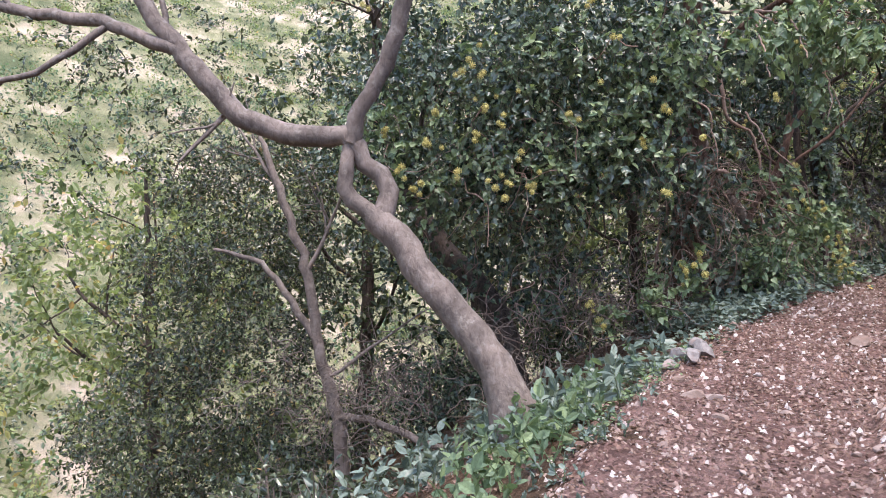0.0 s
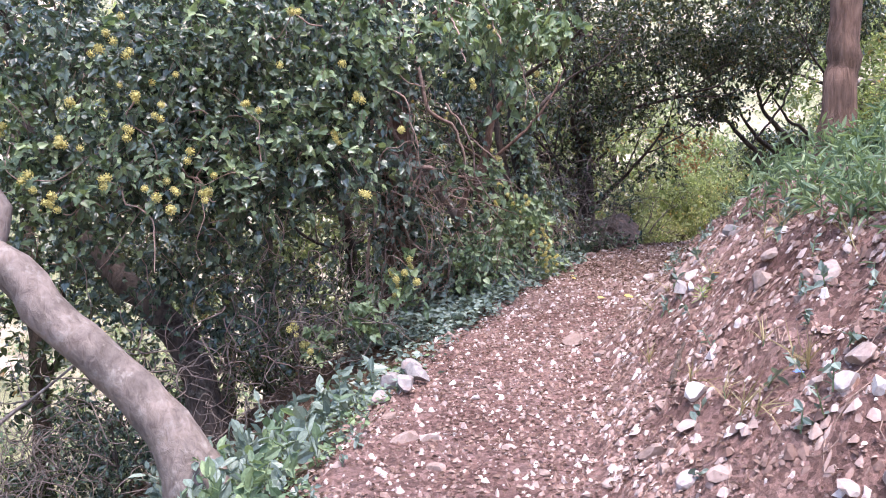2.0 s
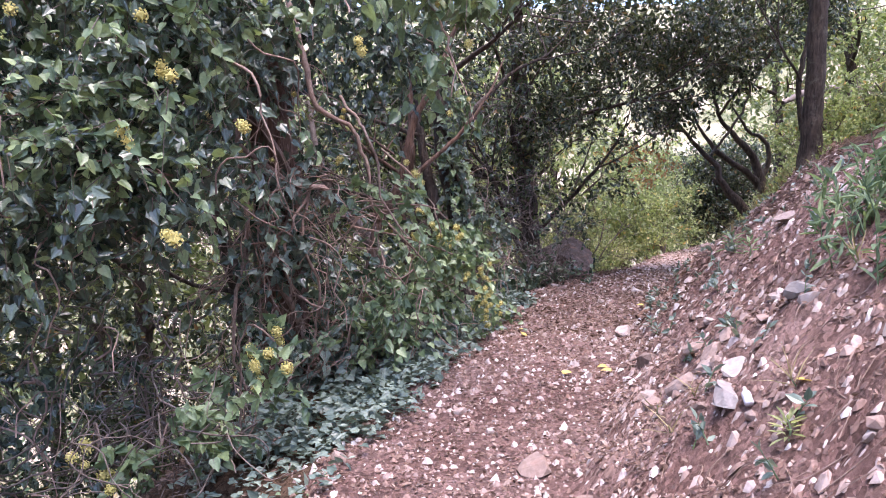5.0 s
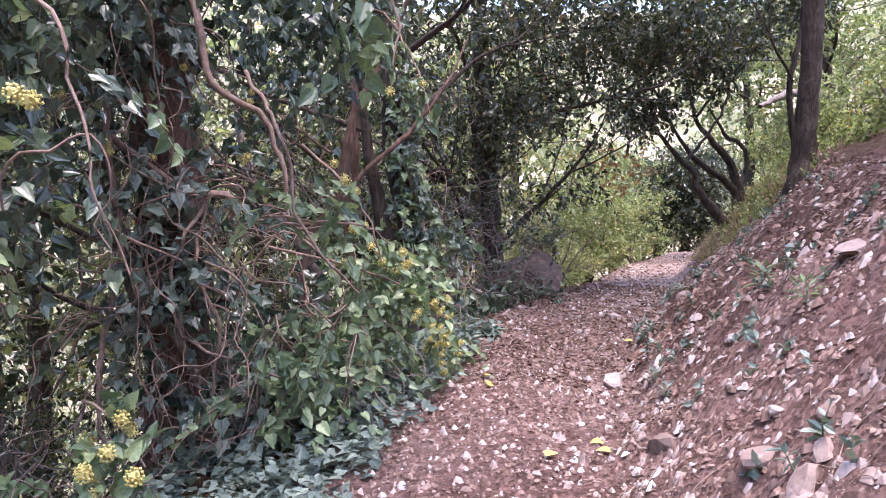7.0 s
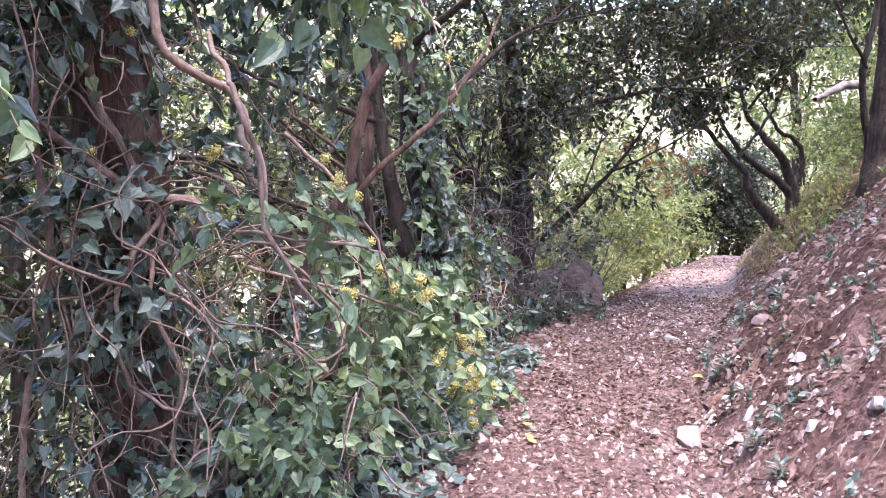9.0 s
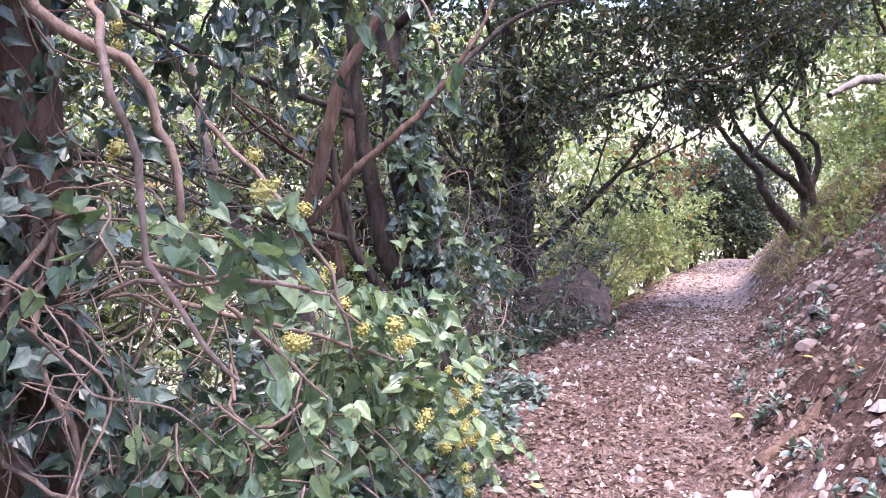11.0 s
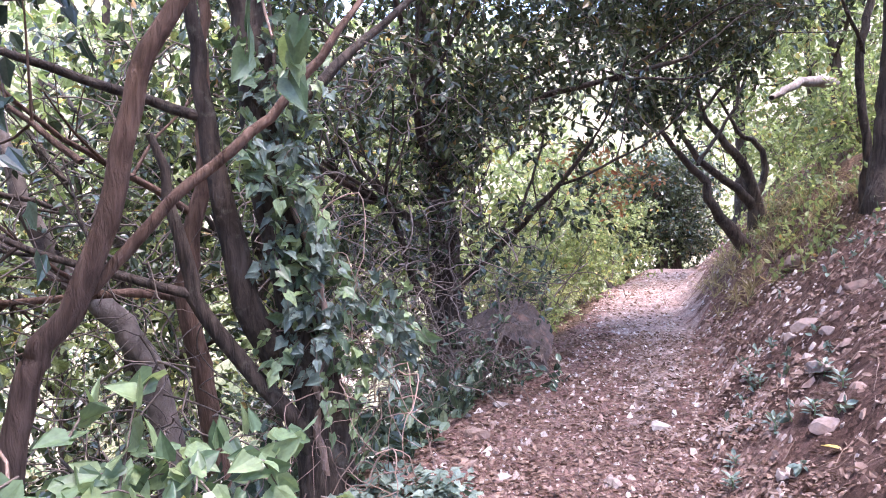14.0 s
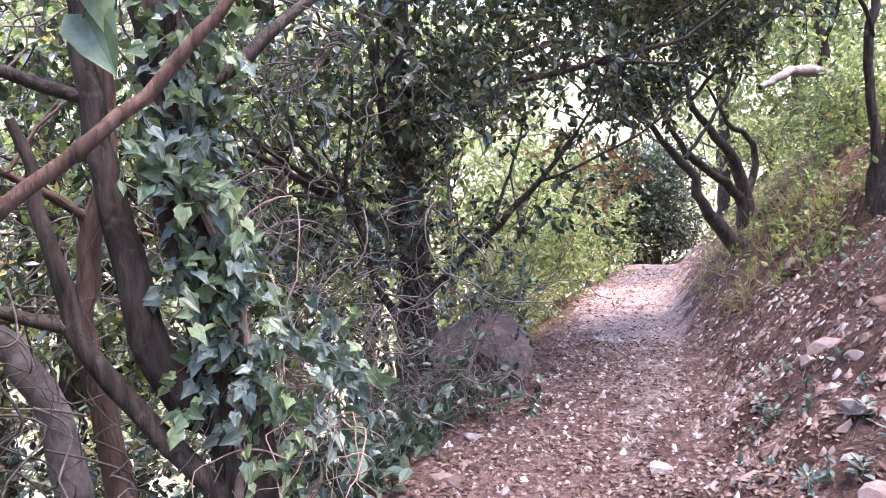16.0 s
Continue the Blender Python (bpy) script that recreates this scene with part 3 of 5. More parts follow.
pair_tree = tree("ivy-clad trunk with curved dark side stems",
                 [([g(3.06, 11.5, -0.2), (3.01, 11.5, 0.7), (2.97, 11.5, 1.04), (2.88, 11.5, 1.49), (2.81, 11.5, 1.88), (2.76, 11.5, 2.23), (2.73, 11.5, 2.58), (2.65, 11.6, 3.6), (2.6, 11.7, 4.8)], [0.15, 0.138, 0.125, 0.112, 0.11, 0.105, 0.10, 0.08, 0.05]),
                  ([(3.0, 11.5, 0.8), (2.9, 11.5, 1.03), (2.73, 11.48, 1.19), (2.64, 11.5, 1.44), (2.58, 11.5, 1.75), (2.54, 11.5, 2.0), (2.48, 11.5, 2.23), (2.4, 11.5, 3.2)], [0.095, 0.09, 0.085, 0.075, 0.068, 0.06, 0.055, 0.03]),
                  ([(3.0, 11.45, 0.5), (2.87, 11.4, 0.79), (2.67, 11.4, 1.03), (2.48, 11.4, 1.27), (2.36, 11.4, 1.5), (2.34, 11.4, 1.68), (2.2, 11.4, 2.3)], [0.05, 0.048, 0.045, 0.042, 0.04, 0.036, 0.02])],
                 BARK_DARK, 61, [((2.8, 11.5, 2.4), (0.8, 0.5, 0.5), 1.9, 0.04, 2), ((2.45, 11.5, 2.4), (-0.9, 0.3, 0.4), 1.9, 0.03, 2), ((2.7, 11.6, 3.0), (0.3, -0.9, 0.5), 1.7, 0.04, 2), ((2.36, 11.4, 1.5), (-0.9, 0.1, 0.2), 1.3, 0.03, 2)],
                 lambda t, tips: foliage(t, "crown", [(2.4, 11.8, 4.2, 2.2, 1.6, 1.0), (1.2, 12.6, 2.4, 1.6, 0.9, 1.2), (3.4, 12.6, 3.2, 1.0, 0.8, 0.8)], 480, 8, 0.085, OVATE, OAK, 62))

slim_pair = tree("slim brown stem beside the ivy-clad trunk",
                 [([g(2.5, 12.2, -0.2), (2.44, 12.2, 0.54), (2.37, 12.2, 1.1), (2.32, 12.2, 1.44), (2.38, 12.2, 1.8), (2.46, 12.2, 2.29), (2.5, 12.2, 3.4)], [0.075, 0.07, 0.062, 0.058, 0.055, 0.05, 0.03])],
                 BARK_RED, 63, [((2.33, 12.2, 1.4), (-1, -0.1, 0.25), 1.4, 0.035, 2), ((2.4, 12.2, 1.9), (-0.9, -0.2, 0.5), 1.3, 0.025, 2)], None)
grey_stem = tree("grey smooth bent stem low on the slope",
                 [([g(2.2, 12.8, -0.2), (2.17, 12.8, 0.37), (2.11, 12.8, 0.8), (1.96, 12.8, 1.14), (1.82, 12.8, 1.3), (1.4, 12.8, 1.9), (1.2, 12.9, 3.0)], [0.11, 0.10, 0.09, 0.085, 0.08, 0.06, 0.03])],
                 BARK_SMOOTH, 64, [((1.9, 12.8, 1.2), (-0.7, 0.2, 0.6), 1.3, 0.03, 2)], None)
diag_stem = tree("bare brown stem slanting up across the undergrowth",
                 [([g(1.62, 10.5, -0.2), (1.70, 10.5, 0.9), (1.78, 10.5, 1.3), (1.81, 10.50, 1.38), (1.84, 10.50, 1.44), (1.93, 10.50, 1.54), (2.02, 10.50, 1.76), (2.11, 10.50, 2.01), (2.18, 10.50, 2.30), (2.25, 10.50, 2.51), (2.37, 10.50, 2.71), (2.78, 10.50, 3.60)], [0.052, 0.05, 0.048, 0.048, 0.047, 0.047, 0.045, 0.043, 0.04, 0.038, 0.035, 0.018]),
                  ([(1.98, 10.54, 1.61), (2.06, 10.54, 1.70), (2.23, 10.54, 1.87), (2.38, 10.54, 2.02), (2.53, 10.54, 2.15), (2.69, 10.54, 2.28), (2.83, 10.54, 2.46), (2.98, 10.54, 2.62), (3.35, 10.9, 3.2)], [0.027, 0.025, 0.024, 0.023, 0.022, 0.021, 0.019, 0.016, 0.008])],
                 BARK_RED, 66, [((2.0, 10.5, 2.1), (-0.7, 0.6, 0.5), 1.0, 0.014, 1)], None, wobble=0.006)

mid_tree = tree("dark straight trunk with crossing low branches by the boulder",
                [([g(5.15, 15.2, -0.2), (5.12, 15.2, 0.8), (5.05, 15.2, 1.9), (4.98, 15.2, 3.2), (4.95, 15.3, 5.5), (5.0, 15.3, 8)], [0.20, 0.17, 0.155, 0.14, 0.11, 0.06])],
                BARK_DARK, 71, [((5.1, 15.2, 0.9), (0.7, -0.5, 0.9), 2.4, 0.05, 2), ((5.1, 15.2, 0.5), (-0.8, -0.4, 0.8), 2.6, 0.05, 2), ((5.05, 15.2, 1.6), (-1, -0.5, 0.4), 2.6, 0.05, 2), ((5.0, 15.2, 2.6), (0.9, -0.7, 0.5), 2.8, 0.05, 2),
                                ((5.0, 15.2, 3.0), (1, 0.1, 0.5), 3.0, 0.05, 2), ((5.0, 15.2, 2.2), (-0.6, -0.9, 0.6), 2.8, 0.05, 2)],
                lambda t, tips: foliage(t, "crown", [(5.2, 14.4, 3.3, 2.0, 1.2, 1.2), (4.4, 14.6, 5.6, 2.6, 1.2, 0.8), (4.3, 14.6, 2.2, 1.5, 0.8, 1.0), (6.0, 14.4, 1.9, 0.7, 0.5, 0.6), (5.2, 13.0, 4.4, 1.8, 1.0, 0.7), (6.2, 16.4, 5.2, 1.4, 0.8, 1.0), (3.6, 15.2, 4.4, 1.2, 0.8, 0.9)], 2050, 9, 0.10, OVATE, OAK, 72, pull=(0, -0.3, -0.2)))

fork_tree = tree("dark forked tree arching over the trail from the bank",
                 [([g(10.99, 16.8, -0.15), (10.93, 16.8, 1.67), (10.88, 16.8, 1.9), (10.77, 16.8, 2.26), (10.61, 16.8, 2.53), (10.34, 16.8, 2.79), (10.13, 16.8, 3.01), (9.87, 16.8, 3.35), (9.5, 16.7, 4.6)], [0.115, 0.11, 0.105, 0.09, 0.075, 0.065, 0.05, 0.04, 0.02]),
                  ([(10.85, 16.8, 1.78), (10.55, 16.8, 2.08), (10.17, 16.8, 2.31), (9.86, 16.8, 2.53), (9.7, 16.8, 2.7), (9.2, 16.7, 3.3)], [0.08, 0.07, 0.06, 0.055, 0.045, 0.02]),
                  ([(10.9, 16.8, 1.94), (11.05, 16.8, 2.21), (11.08, 16.8, 2.57), (10.95, 16.8, 2.79), (10.56, 16.8, 3.01), (10.1, 16.7, 3.5)], [0.06, 0.055, 0.05, 0.045, 0.035, 0.015]),
                  ([g(10.27, 16.25, -0.15), (10.1, 16.3, 1.36), (9.79, 16.3, 1.66), (9.59, 16.3, 1.96), (9.55, 16.3, 2.19), (9.3, 16.3, 2.42), (9.11, 16.3, 2.58), (8.87, 16.3, 2.82), (8.5, 16.3, 3.18), (7.8, 16.1, 3.5)], [0.075, 0.07, 0.068, 0.066, 0.062, 0.055, 0.046, 0.038, 0.028, 0.012]),
                  ([(9.43, 16.35, 2.44), (9.76, 16.4, 2.78), (10.16, 16.4, 3.3), (10.36, 16.4, 3.89), (10.33, 16.4, 4.56), (10.2, 16.4, 5.6)], [0.03, 0.028, 0.026, 0.024, 0.02, 0.012])],
                 BARK_DARK, 81, [((9.9, 16.8, 3.3), (0.2, -0.9, 0.6), 2.2, 0.03, 2), ((10.3, 16.4, 3.9), (0.4, -0.8, 0.7), 2.2, 0.025, 2), ((8.8, 16.3, 2.9), (-0.8, -0.5, 0.15), 1.8, 0.025, 2), ((10.3, 16.4, 4.4), (0.8, 0.4, 0.5), 2, 0.025, 2)],
                 lambda t, tips: foliage(t, "crown", [(9.0, 15.9, 4.1, 1.7, 1.1, 0.75), (10.2, 15.9, 5.2, 2.0, 1.4, 0.8), (8.5, 15.8, 3.35, 0.9, 0.7, 0.35), (7.8, 15.5, 3.15, 0.7, 0.6, 0.35)], 1350, 9, 0.105, OVATE, OAK, 82, droop=0.45))
foliage(fork_tree, "crown", [(8.0, 14.6, 4.5, 1.7, 0.9, 0.7), (6.9, 13.9, 5.4, 1.6, 0.9, 0.8)], 700, 9, 0.095, OVATE, OAK, 85, 0.4)
foliage(fork_tree, "crown", [(9.6, 15.2, 5.9, 2.6, 1.2, 0.7), (7.4, 14.6, 5.6, 1.8, 0.8, 0.5), (12.2, 15.6, 6.4, 2.0, 1.2, 0.8)], 420, 8, 0.10, OVATE, LIGHT_LEAF, 84, 0.5)
slim_bank = tree("slim straight dark tree on the bank",
                 [([g(9.2, 13.35, -0.2), (9.2, 13.35, 2.4), (9.12, 13.35, 3.4), (9.28, 13.3, 4.4), (9.2, 13.3, 6.5)], [0.06, 0.045, 0.042, 0.04, 0.02])], BARK_DARK, 91,
                 [((9.15, 13.35, 3.4), (-0.6, -0.3, 0.7), 1.6, 0.025, 2)], lambda t, tips: foliage(t, "crown", [(9.2, 13.2, 6.0, 1.4, 1.2, 1.0)], 220, 8, 0.1, OVATE, LIGHT_LEAF, 92))

bank_trunk = tree("tall straight dark-barked tree on the slope above the trail",
                  [([g(8.93, 12.85, -0.2), (8.95, 12.85, 2.6), (9.02, 12.8, 4.4), (9.15, 12.8, 9.0)], [0.18, 0.15, 0.14, 0.10])], BARK_DARK, 95,
                  [((9, 12.6, 5), (-0.8, -0.6, 0.4), 2.5, 0.05, 2)], lambda t, tips: foliage(t, "crown", [(8.2, 11.4, 6.2, 2.6, 2.2, 0.9), (6.6, 9.8, 6.4, 1.8, 1.6, 0.7)], 620, 9, 0.1, OVATE, OAK, 96))

# Added unseen crown, spread far from its trunk to shade trail and bank.
foliage(bank_trunk, "crown", [(5.0, 10.6, 5.9, 2.0, 1.9, 0.6), (3.6, 12.6, 6.0, 1.6, 1.4, 0.6), (7.0, 12.4, 6.6, 1.6, 1.6, 0.6)], 750, 9, 0.10, OVATE, OAK, 98, 0.4)
foliage(mid_tree, "crown", [(5.7, 14.9, 3.9, 1.2, 0.7, 1.1), (7.2, 15.0, 4.1, 1.0, 0.6, 0.8)], 480, 9, 0.09, OVATE, OAK, 74)
near_trunk = tree("reddish-brown straight tree trunk above the herb patch",
                  [([g(4.02, 5.85, -0.2), (4.03, 5.85, 2.2), (4.08, 5.85, 3.4), (4.12, 5.85, 8.0)], [0.135, 0.115, 0.11, 0.08])], BARK_RED, 101,
                  [((4.1, 5.85, 5.2), (0.3, 0.6, 0.6), 2.5, 0.05, 2)], lambda t, tips: foliage(t, "crown", [(4.8, 6.4, 7.2, 2.0, 1.8, 1.0)], 180, 9, 0.1, OVATE, OAK, 102), sides=16)


# ---- ivy ----
def umbel_mesh(seed, radius):
    """A round flower head: small buds on spokes."""
    r = np.random.RandomState(seed)
    k = 30
    i = np.arange(k)
    phi, th = np.arccos(1 - 2 * (i + 0.5) / k), i * 2.39996
    D = np.stack([np.sin(phi) * np.cos(th), np.sin(phi) * np.sin(th), np.cos(phi)], 1)
    oct_v = np.array([(1, 0, 0), (-1, 0, 0), (0, 1, 0), (0, -1, 0), (0, 0, 1), (0, 0, -1)], float) * radius * 0.21
    oct_f = np.array([(0, 2, 4), (2, 1, 4), (1, 3, 4), (3, 0, 4), (2, 0, 5), (1, 2, 5), (3, 1, 5), (0, 3, 5)])
    V = (D * radius * r.uniform(0.85, 1.05, (k, 1)))[:, None] + oct_v[None]
    F = oct_f[None] + (np.arange(k) * 6)[:, None, None]
    core = np.array([(1, 0, 0), (-1, 0, 0), (0, 1, 0), (0, -1, 0), (0, 0, 1), (0, 0, -1)], float) * radius * 0.8
    V = np.concatenate([V.reshape(-1, 3), core])
    F = np.concatenate([F.reshape(-1, 3), oct_f + k * 6])
    return mesh_of("umbel", V, F, 3, UMBEL, False)


UMBELS = [umbel_mesh(k, 0.021 + 0.004 * k) for k in range(3)]


def umbels(owner, spots, r, extra=2, scale=1.0):
    """Flower heads, two or three together at each spot."""
    o = Vector(owner.location)
    for s in spots:
        for k in range(r.randint(1, 2 + extra)):
            ob = new("flower_head", UMBELS[r.randint(3)])
            ob.parent = owner
            ob.location = Vector(s) - o + Vector(r.normal(0, 0.032, 3))
            ob.rotation_euler = tuple(r.uniform(0, 3, 3))
            ob.scale = (scale * r.uniform(0.85, 1.2),) * 3


def ivy(label, at, seed, stems=(), leafage=(), spots=(), extra=2, vines=None):
    """Climbing ivy: woody stems, leafy shoots and flower heads.
    leafage: (blobs, shoots, leaves a shoot, size, shape, material, length, droop)."""
    r = np.random.RandomState(seed)
    t = thing("ivy", at, label, "ivy plant")
    for k, (pts, radii) in enumerate(stems):
        q, w = smooth_line(pts, radii, 0.08, 0.008, seed + k)
        part("stem", tubes("stem", [(q, w)], BARK_VINE, 6, 0.1, at), t)
    for k, (blobs, n, count, size, shape, mat, length, droop) in enumerate(leafage):
        foliage(t, "foliage", blobs, n, count, size, shape, mat, seed + 50 + k, length, droop, 0.5, 0.0035, face=(0.25, -0.75, 0.6), gap=0.34)
    if vines:
        tangle(t, "vine_mass", vines[0], vines[1], vines[2], vines[3], BARK_VINE, seed + 7)
    umbels(t, spots, r, extra, 1.25 if seed < 230 else 0.95)
    return t


ru = np.random.RandomState(15)
WALL_SPOTS = [(ru.uniform(-2.7, 0.9), ru.uniform(6.25, 6.5), ru.uniform(1.35, 3.2)) for k in range(20)]
ivy_wall = ivy("dense flowering ivy hanging over the drop in a wall", (-1.3, 7.9, -1.0), 210, (),
               [([(-2.2, 7.2, 1.9, 1.1, 0.7, 0.9), (-0.9, 7.1, 2.2, 1.1, 0.7, 1.1), (0.2, 7.0, 2.4, 0.9, 0.6, 1.0)], 520, 9, 0.072, HEART, IVY_YOUNG, 0.35, 0.5),
                ([(-1.5, 7.6, 2.4, 2.2, 0.8, 1.6), (0.1, 7.9, 3.0, 1.0, 0.8, 1.1), (-1.6, 8.2, 0.6, 1.4, 0.6, 0.7), (-0.7, 8.4, 0.3, 0.7, 0.5, 0.6), (-0.6, 7.2, 2.2, 1.6, 0.6, 1.0)], 1750, 9, 0.074, LOBED, IVY, 0.35, 0.5)],
               WALL_SPOTS + [(-2.0, 6.6, 1.85), (-1.7, 6.6, 1.6), (-1.5, 6.6, 1.95), (-1.2, 6.6, 1.55), (-0.9, 6.6, 1.5), (-2.3, 6.7, 1.6), (-0.6, 6.6, 2.2), (-0.2, 6.5, 2.5), (0.7, 6.5, 1.98), (0.15, 6.6, 1.9), (0.3, 6.6, 2.2),
                (-1.9, 6.7, 2.2), (-1.35, 6.7, 2.4), (0.18, 6.7, 2.56), (-0.2, 7.3, 0.0), (-0.3, 7.3, 0.25), (0.59, 7.5, 0.68), (0.8, 7.45, 0.78), (0.65, 7.4, 0.55), (-2.5, 6.8, 2.0), (-2.15, 6.7, 1.4), (-1.05, 6.6, 1.75)],
               vines=([(-1.2, 7.3, 1.6, 1.8, 0.6, 1.2), (-0.6, 7.6, 0.3, 1.3, 0.5, 0.7), (0.2, 6.9, 2.2, 0.6, 0.3, 0.8)], 110, 1.1, 0.007))

low_sprigs = ivy("short flowering ivy sprigs low on the slope", g(0.6, 7.5), 224,
                 [([g(0.5, 8.0, 0.0), (0.55, 7.7, 0.75), (0.7, 7.5, 0.8), (0.85, 7.4, 0.6)], [0.008, 0.007, 0.006, 0.004]), ([g(-0.3, 7.8, 0.0), (-0.3, 7.5, 0.3), (-0.2, 7.3, 0.15)], [0.008, 0.006, 0.004])],
                 [([(0.72, 7.45, 0.62, 0.28, 0.2, 0.22), (-0.2, 7.3, 0.05, 0.25, 0.2, 0.25), (0.35, 7.3, 0.35, 0.25, 0.2, 0.2)], 60, 7, 0.075, HEART, IVY_YOUNG, 0.2, 0.4)],
                 [(0.79, 7.35, 0.78), (0.68, 7.3, 0.66), (0.86, 7.3, 0.6), (-0.2, 7.15, 0.02), (-0.3, 7.15, 0.2)])
ivy_trunk = ivy("old ivy with ropy red-brown stems round the thick trunk", (0.85, 9.3, -0.7), 230,
                [([(0.95, 9.2, -0.5), (1.0, 9.15, 0.4), (0.75, 9.12, 1.1), (0.95, 9.1, 1.7), (0.7, 9.15, 2.4), (0.9, 9.1, 3.4)], [0.04, 0.035, 0.03, 0.03, 0.025, 0.02]),
                 ([(0.4, 9.1, 2.2), (0.64, 9.0, 1.98), (0.85, 9.0, 1.80), (0.99, 9.0, 1.73), (1.17, 8.98, 1.73), (1.22, 8.98, 1.63), (1.14, 9.0, 1.53)], [0.02, 0.022, 0.024, 0.026, 0.026, 0.024, 0.016]),
                 ([(0.95, 8.9, 3.2), (1.08, 8.65, 2.55), (1.12, 8.6, 2.35), (1.36, 8.6, 2.19), (1.45, 8.6, 2.0), (1.50, 8.6, 1.86), (1.53, 8.6, 1.56), (1.72, 8.6, 1.33), (1.95, 8.6, 1.1)], [0.026, 0.024, 0.022, 0.018, 0.016, 0.014, 0.011, 0.009, 0.005]),
                 ([(1.06, 8.95, 1.7), (0.93, 8.9, 1.49), (0.84, 8.88, 1.25), (0.86, 8.85, 0.97), (1.03, 8.85, 0.78), (1.18, 8.85, 0.73)], [0.013, 0.013, 0.012, 0.011, 0.009, 0.006]),
                 ([(1.05, 9.0, 1.7), (0.98, 8.92, 1.3), (1.1, 8.9, 0.9), (1.05, 8.9, 0.4), (1.25, 8.8, 0.1)], [0.014, 0.013, 0.012, 0.01, 0.006]),
                 ([(0.65, 9.12, 2.9), (0.5, 9.0, 2.2), (0.55, 9.0, 1.4), (0.4, 8.95, 0.6), (0.5, 8.9, 0)], [0.025, 0.022, 0.02, 0.016, 0.01])],
                [([(0.75, 9.15, 0.6, 0.5, 0.3, 0.9), (0.7, 9.2, 2.3, 0.6, 0.35, 0.9), (1.3, 9.2, 1.0, 0.5, 0.5, 0.8), (1.5, 9.6, 0.7, 0.7, 0.6, 0.6), (0.6, 9.0, 3.4, 1.0, 0.7, 0.7)], 520, 7, 0.085, LOBED, IVY, 0.3, 0.6),
                 ([(0.85, 9.0, 1.3, 0.42, 0.2, 1.0), (1.25, 8.95, 0.6, 0.5, 0.4, 0.5), (0.75, 9.0, 2.6, 0.45, 0.2, 0.6), (1.7, 8.7, 0.3, 0.5, 0.4, 0.35)], 260, 6, 0.082, LOBED, IVY_GROUND, 0.22, 0.6),
                 ([(1.55, 9.6, 2.9, 0.6, 0.35, 0.7), (2.0, 9.9, 3.3, 0.5, 0.35, 0.5)], 190, 7, 0.08, LOBED, IVY, 0.3, 0.9)],
                [(0.4, 8.9, 2.6), (0.3, 8.8, 2.3), (0.95, 8.8, 2.45), (0.75, 8.85, 1.95), (0.5, 8.8, 2.0), (1.3, 8.7, 2.3), (1.25, 8.8, 1.95)],
                vines=([(0.85, 9.05, 0.9, 0.5, 0.25, 1.0), (0.8, 9.1, 2.3, 0.45, 0.25, 0.8), (1.4, 8.9, 0.9, 0.5, 0.4, 0.7)], 230, 1.3, 0.0065))

EDGE_SPOTS = [(2.05, 8.75, 1.35), (2.15, 8.9, 1.25), (1.95, 8.6, 1.5), (1.85, 8.45, 1.3)]
for k in range(16):
    q = ru.uniform(0, 1)
    EDGE_SPOTS.append((2.35 + 0.5 * q + ru.normal(0, 0.05), 8.55 + 1.45 * q + ru.normal(0, 0.08), 1.0 - 0.5 * q + ru.uniform(-0.3, 0.25)))
ivy_cascade = ivy("flowering ivy cascading beside the trail edge", (2.2, 8.9, 0.0), 250,
                  [([(1.3, 8.5, 2.4), (1.42, 7.95, 2.07), (1.47, 7.9, 1.92), (1.49, 7.9, 1.78), (1.51, 7.9, 1.62), (1.62, 7.9, 1.43), (1.69, 7.9, 1.34)], [0.012, 0.010, 0.009, 0.009, 0.008, 0.007, 0.004]),
                   ([(1.4, 9.1, 1.4), (1.8, 8.9, 1.3), (2.3, 9.0, 1.1), (2.7, 9.4, 0.8)], [0.010, 0.009, 0.007, 0.004]),
                   ([(1.6, 8.5, 2.0), (1.81, 8.2, 1.75), (1.86, 8.2, 1.66), (1.93, 8.2, 1.55), (1.97, 8.2, 1.41), (1.98, 8.2, 1.30)], [0.008, 0.007, 0.006, 0.006, 0.005, 0.003]),
                   ([(1.4, 8.2, 1.6), (1.79, 7.9, 1.55), (1.85, 7.9, 1.54), (1.91, 7.9, 1.53), (1.98, 7.9, 1.45)], [0.007, 0.006, 0.005, 0.004, 0.003])],
                  [([(1.95, 8.75, 1.15, 0.5, 0.5, 0.4), (2.35, 9.3, 0.9, 0.45, 0.6, 0.45), (2.65, 9.9, 0.6, 0.35, 0.5, 0.35), (1.6, 8.6, 0.8, 0.5, 0.5, 0.45), (1.55, 8.2, 1.4, 0.4, 0.4, 0.4)], 330, 7, 0.072, HEART, IVY_YOUNG, 0.28, 0.5)],
                  EDGE_SPOTS + [(2.13, 8.3, 1.39), (2.2, 8.4, 1.3), (2.72, 10.0, 0.79), (2.75, 9.9, 0.6), (2.86, 9.98, 0.5), (2.8, 9.7, 0.45), (2.6, 9.5, 0.6), (2.45, 9.1, 0.75), (1.79, 8.25, 1.79), (1.70, 7.9, 1.76), (1.9, 8.3, 1.7), (2.3, 9.4, 1.15), (2.6, 9.3, 0.5), (2.9, 10.2, 0.5)],
                  vines=([(1.7, 8.6, 1.0, 0.5, 0.4, 0.5), (1.4, 8.2, 1.3, 0.4, 0.3, 0.4)], 30, 0.8, 0.005))

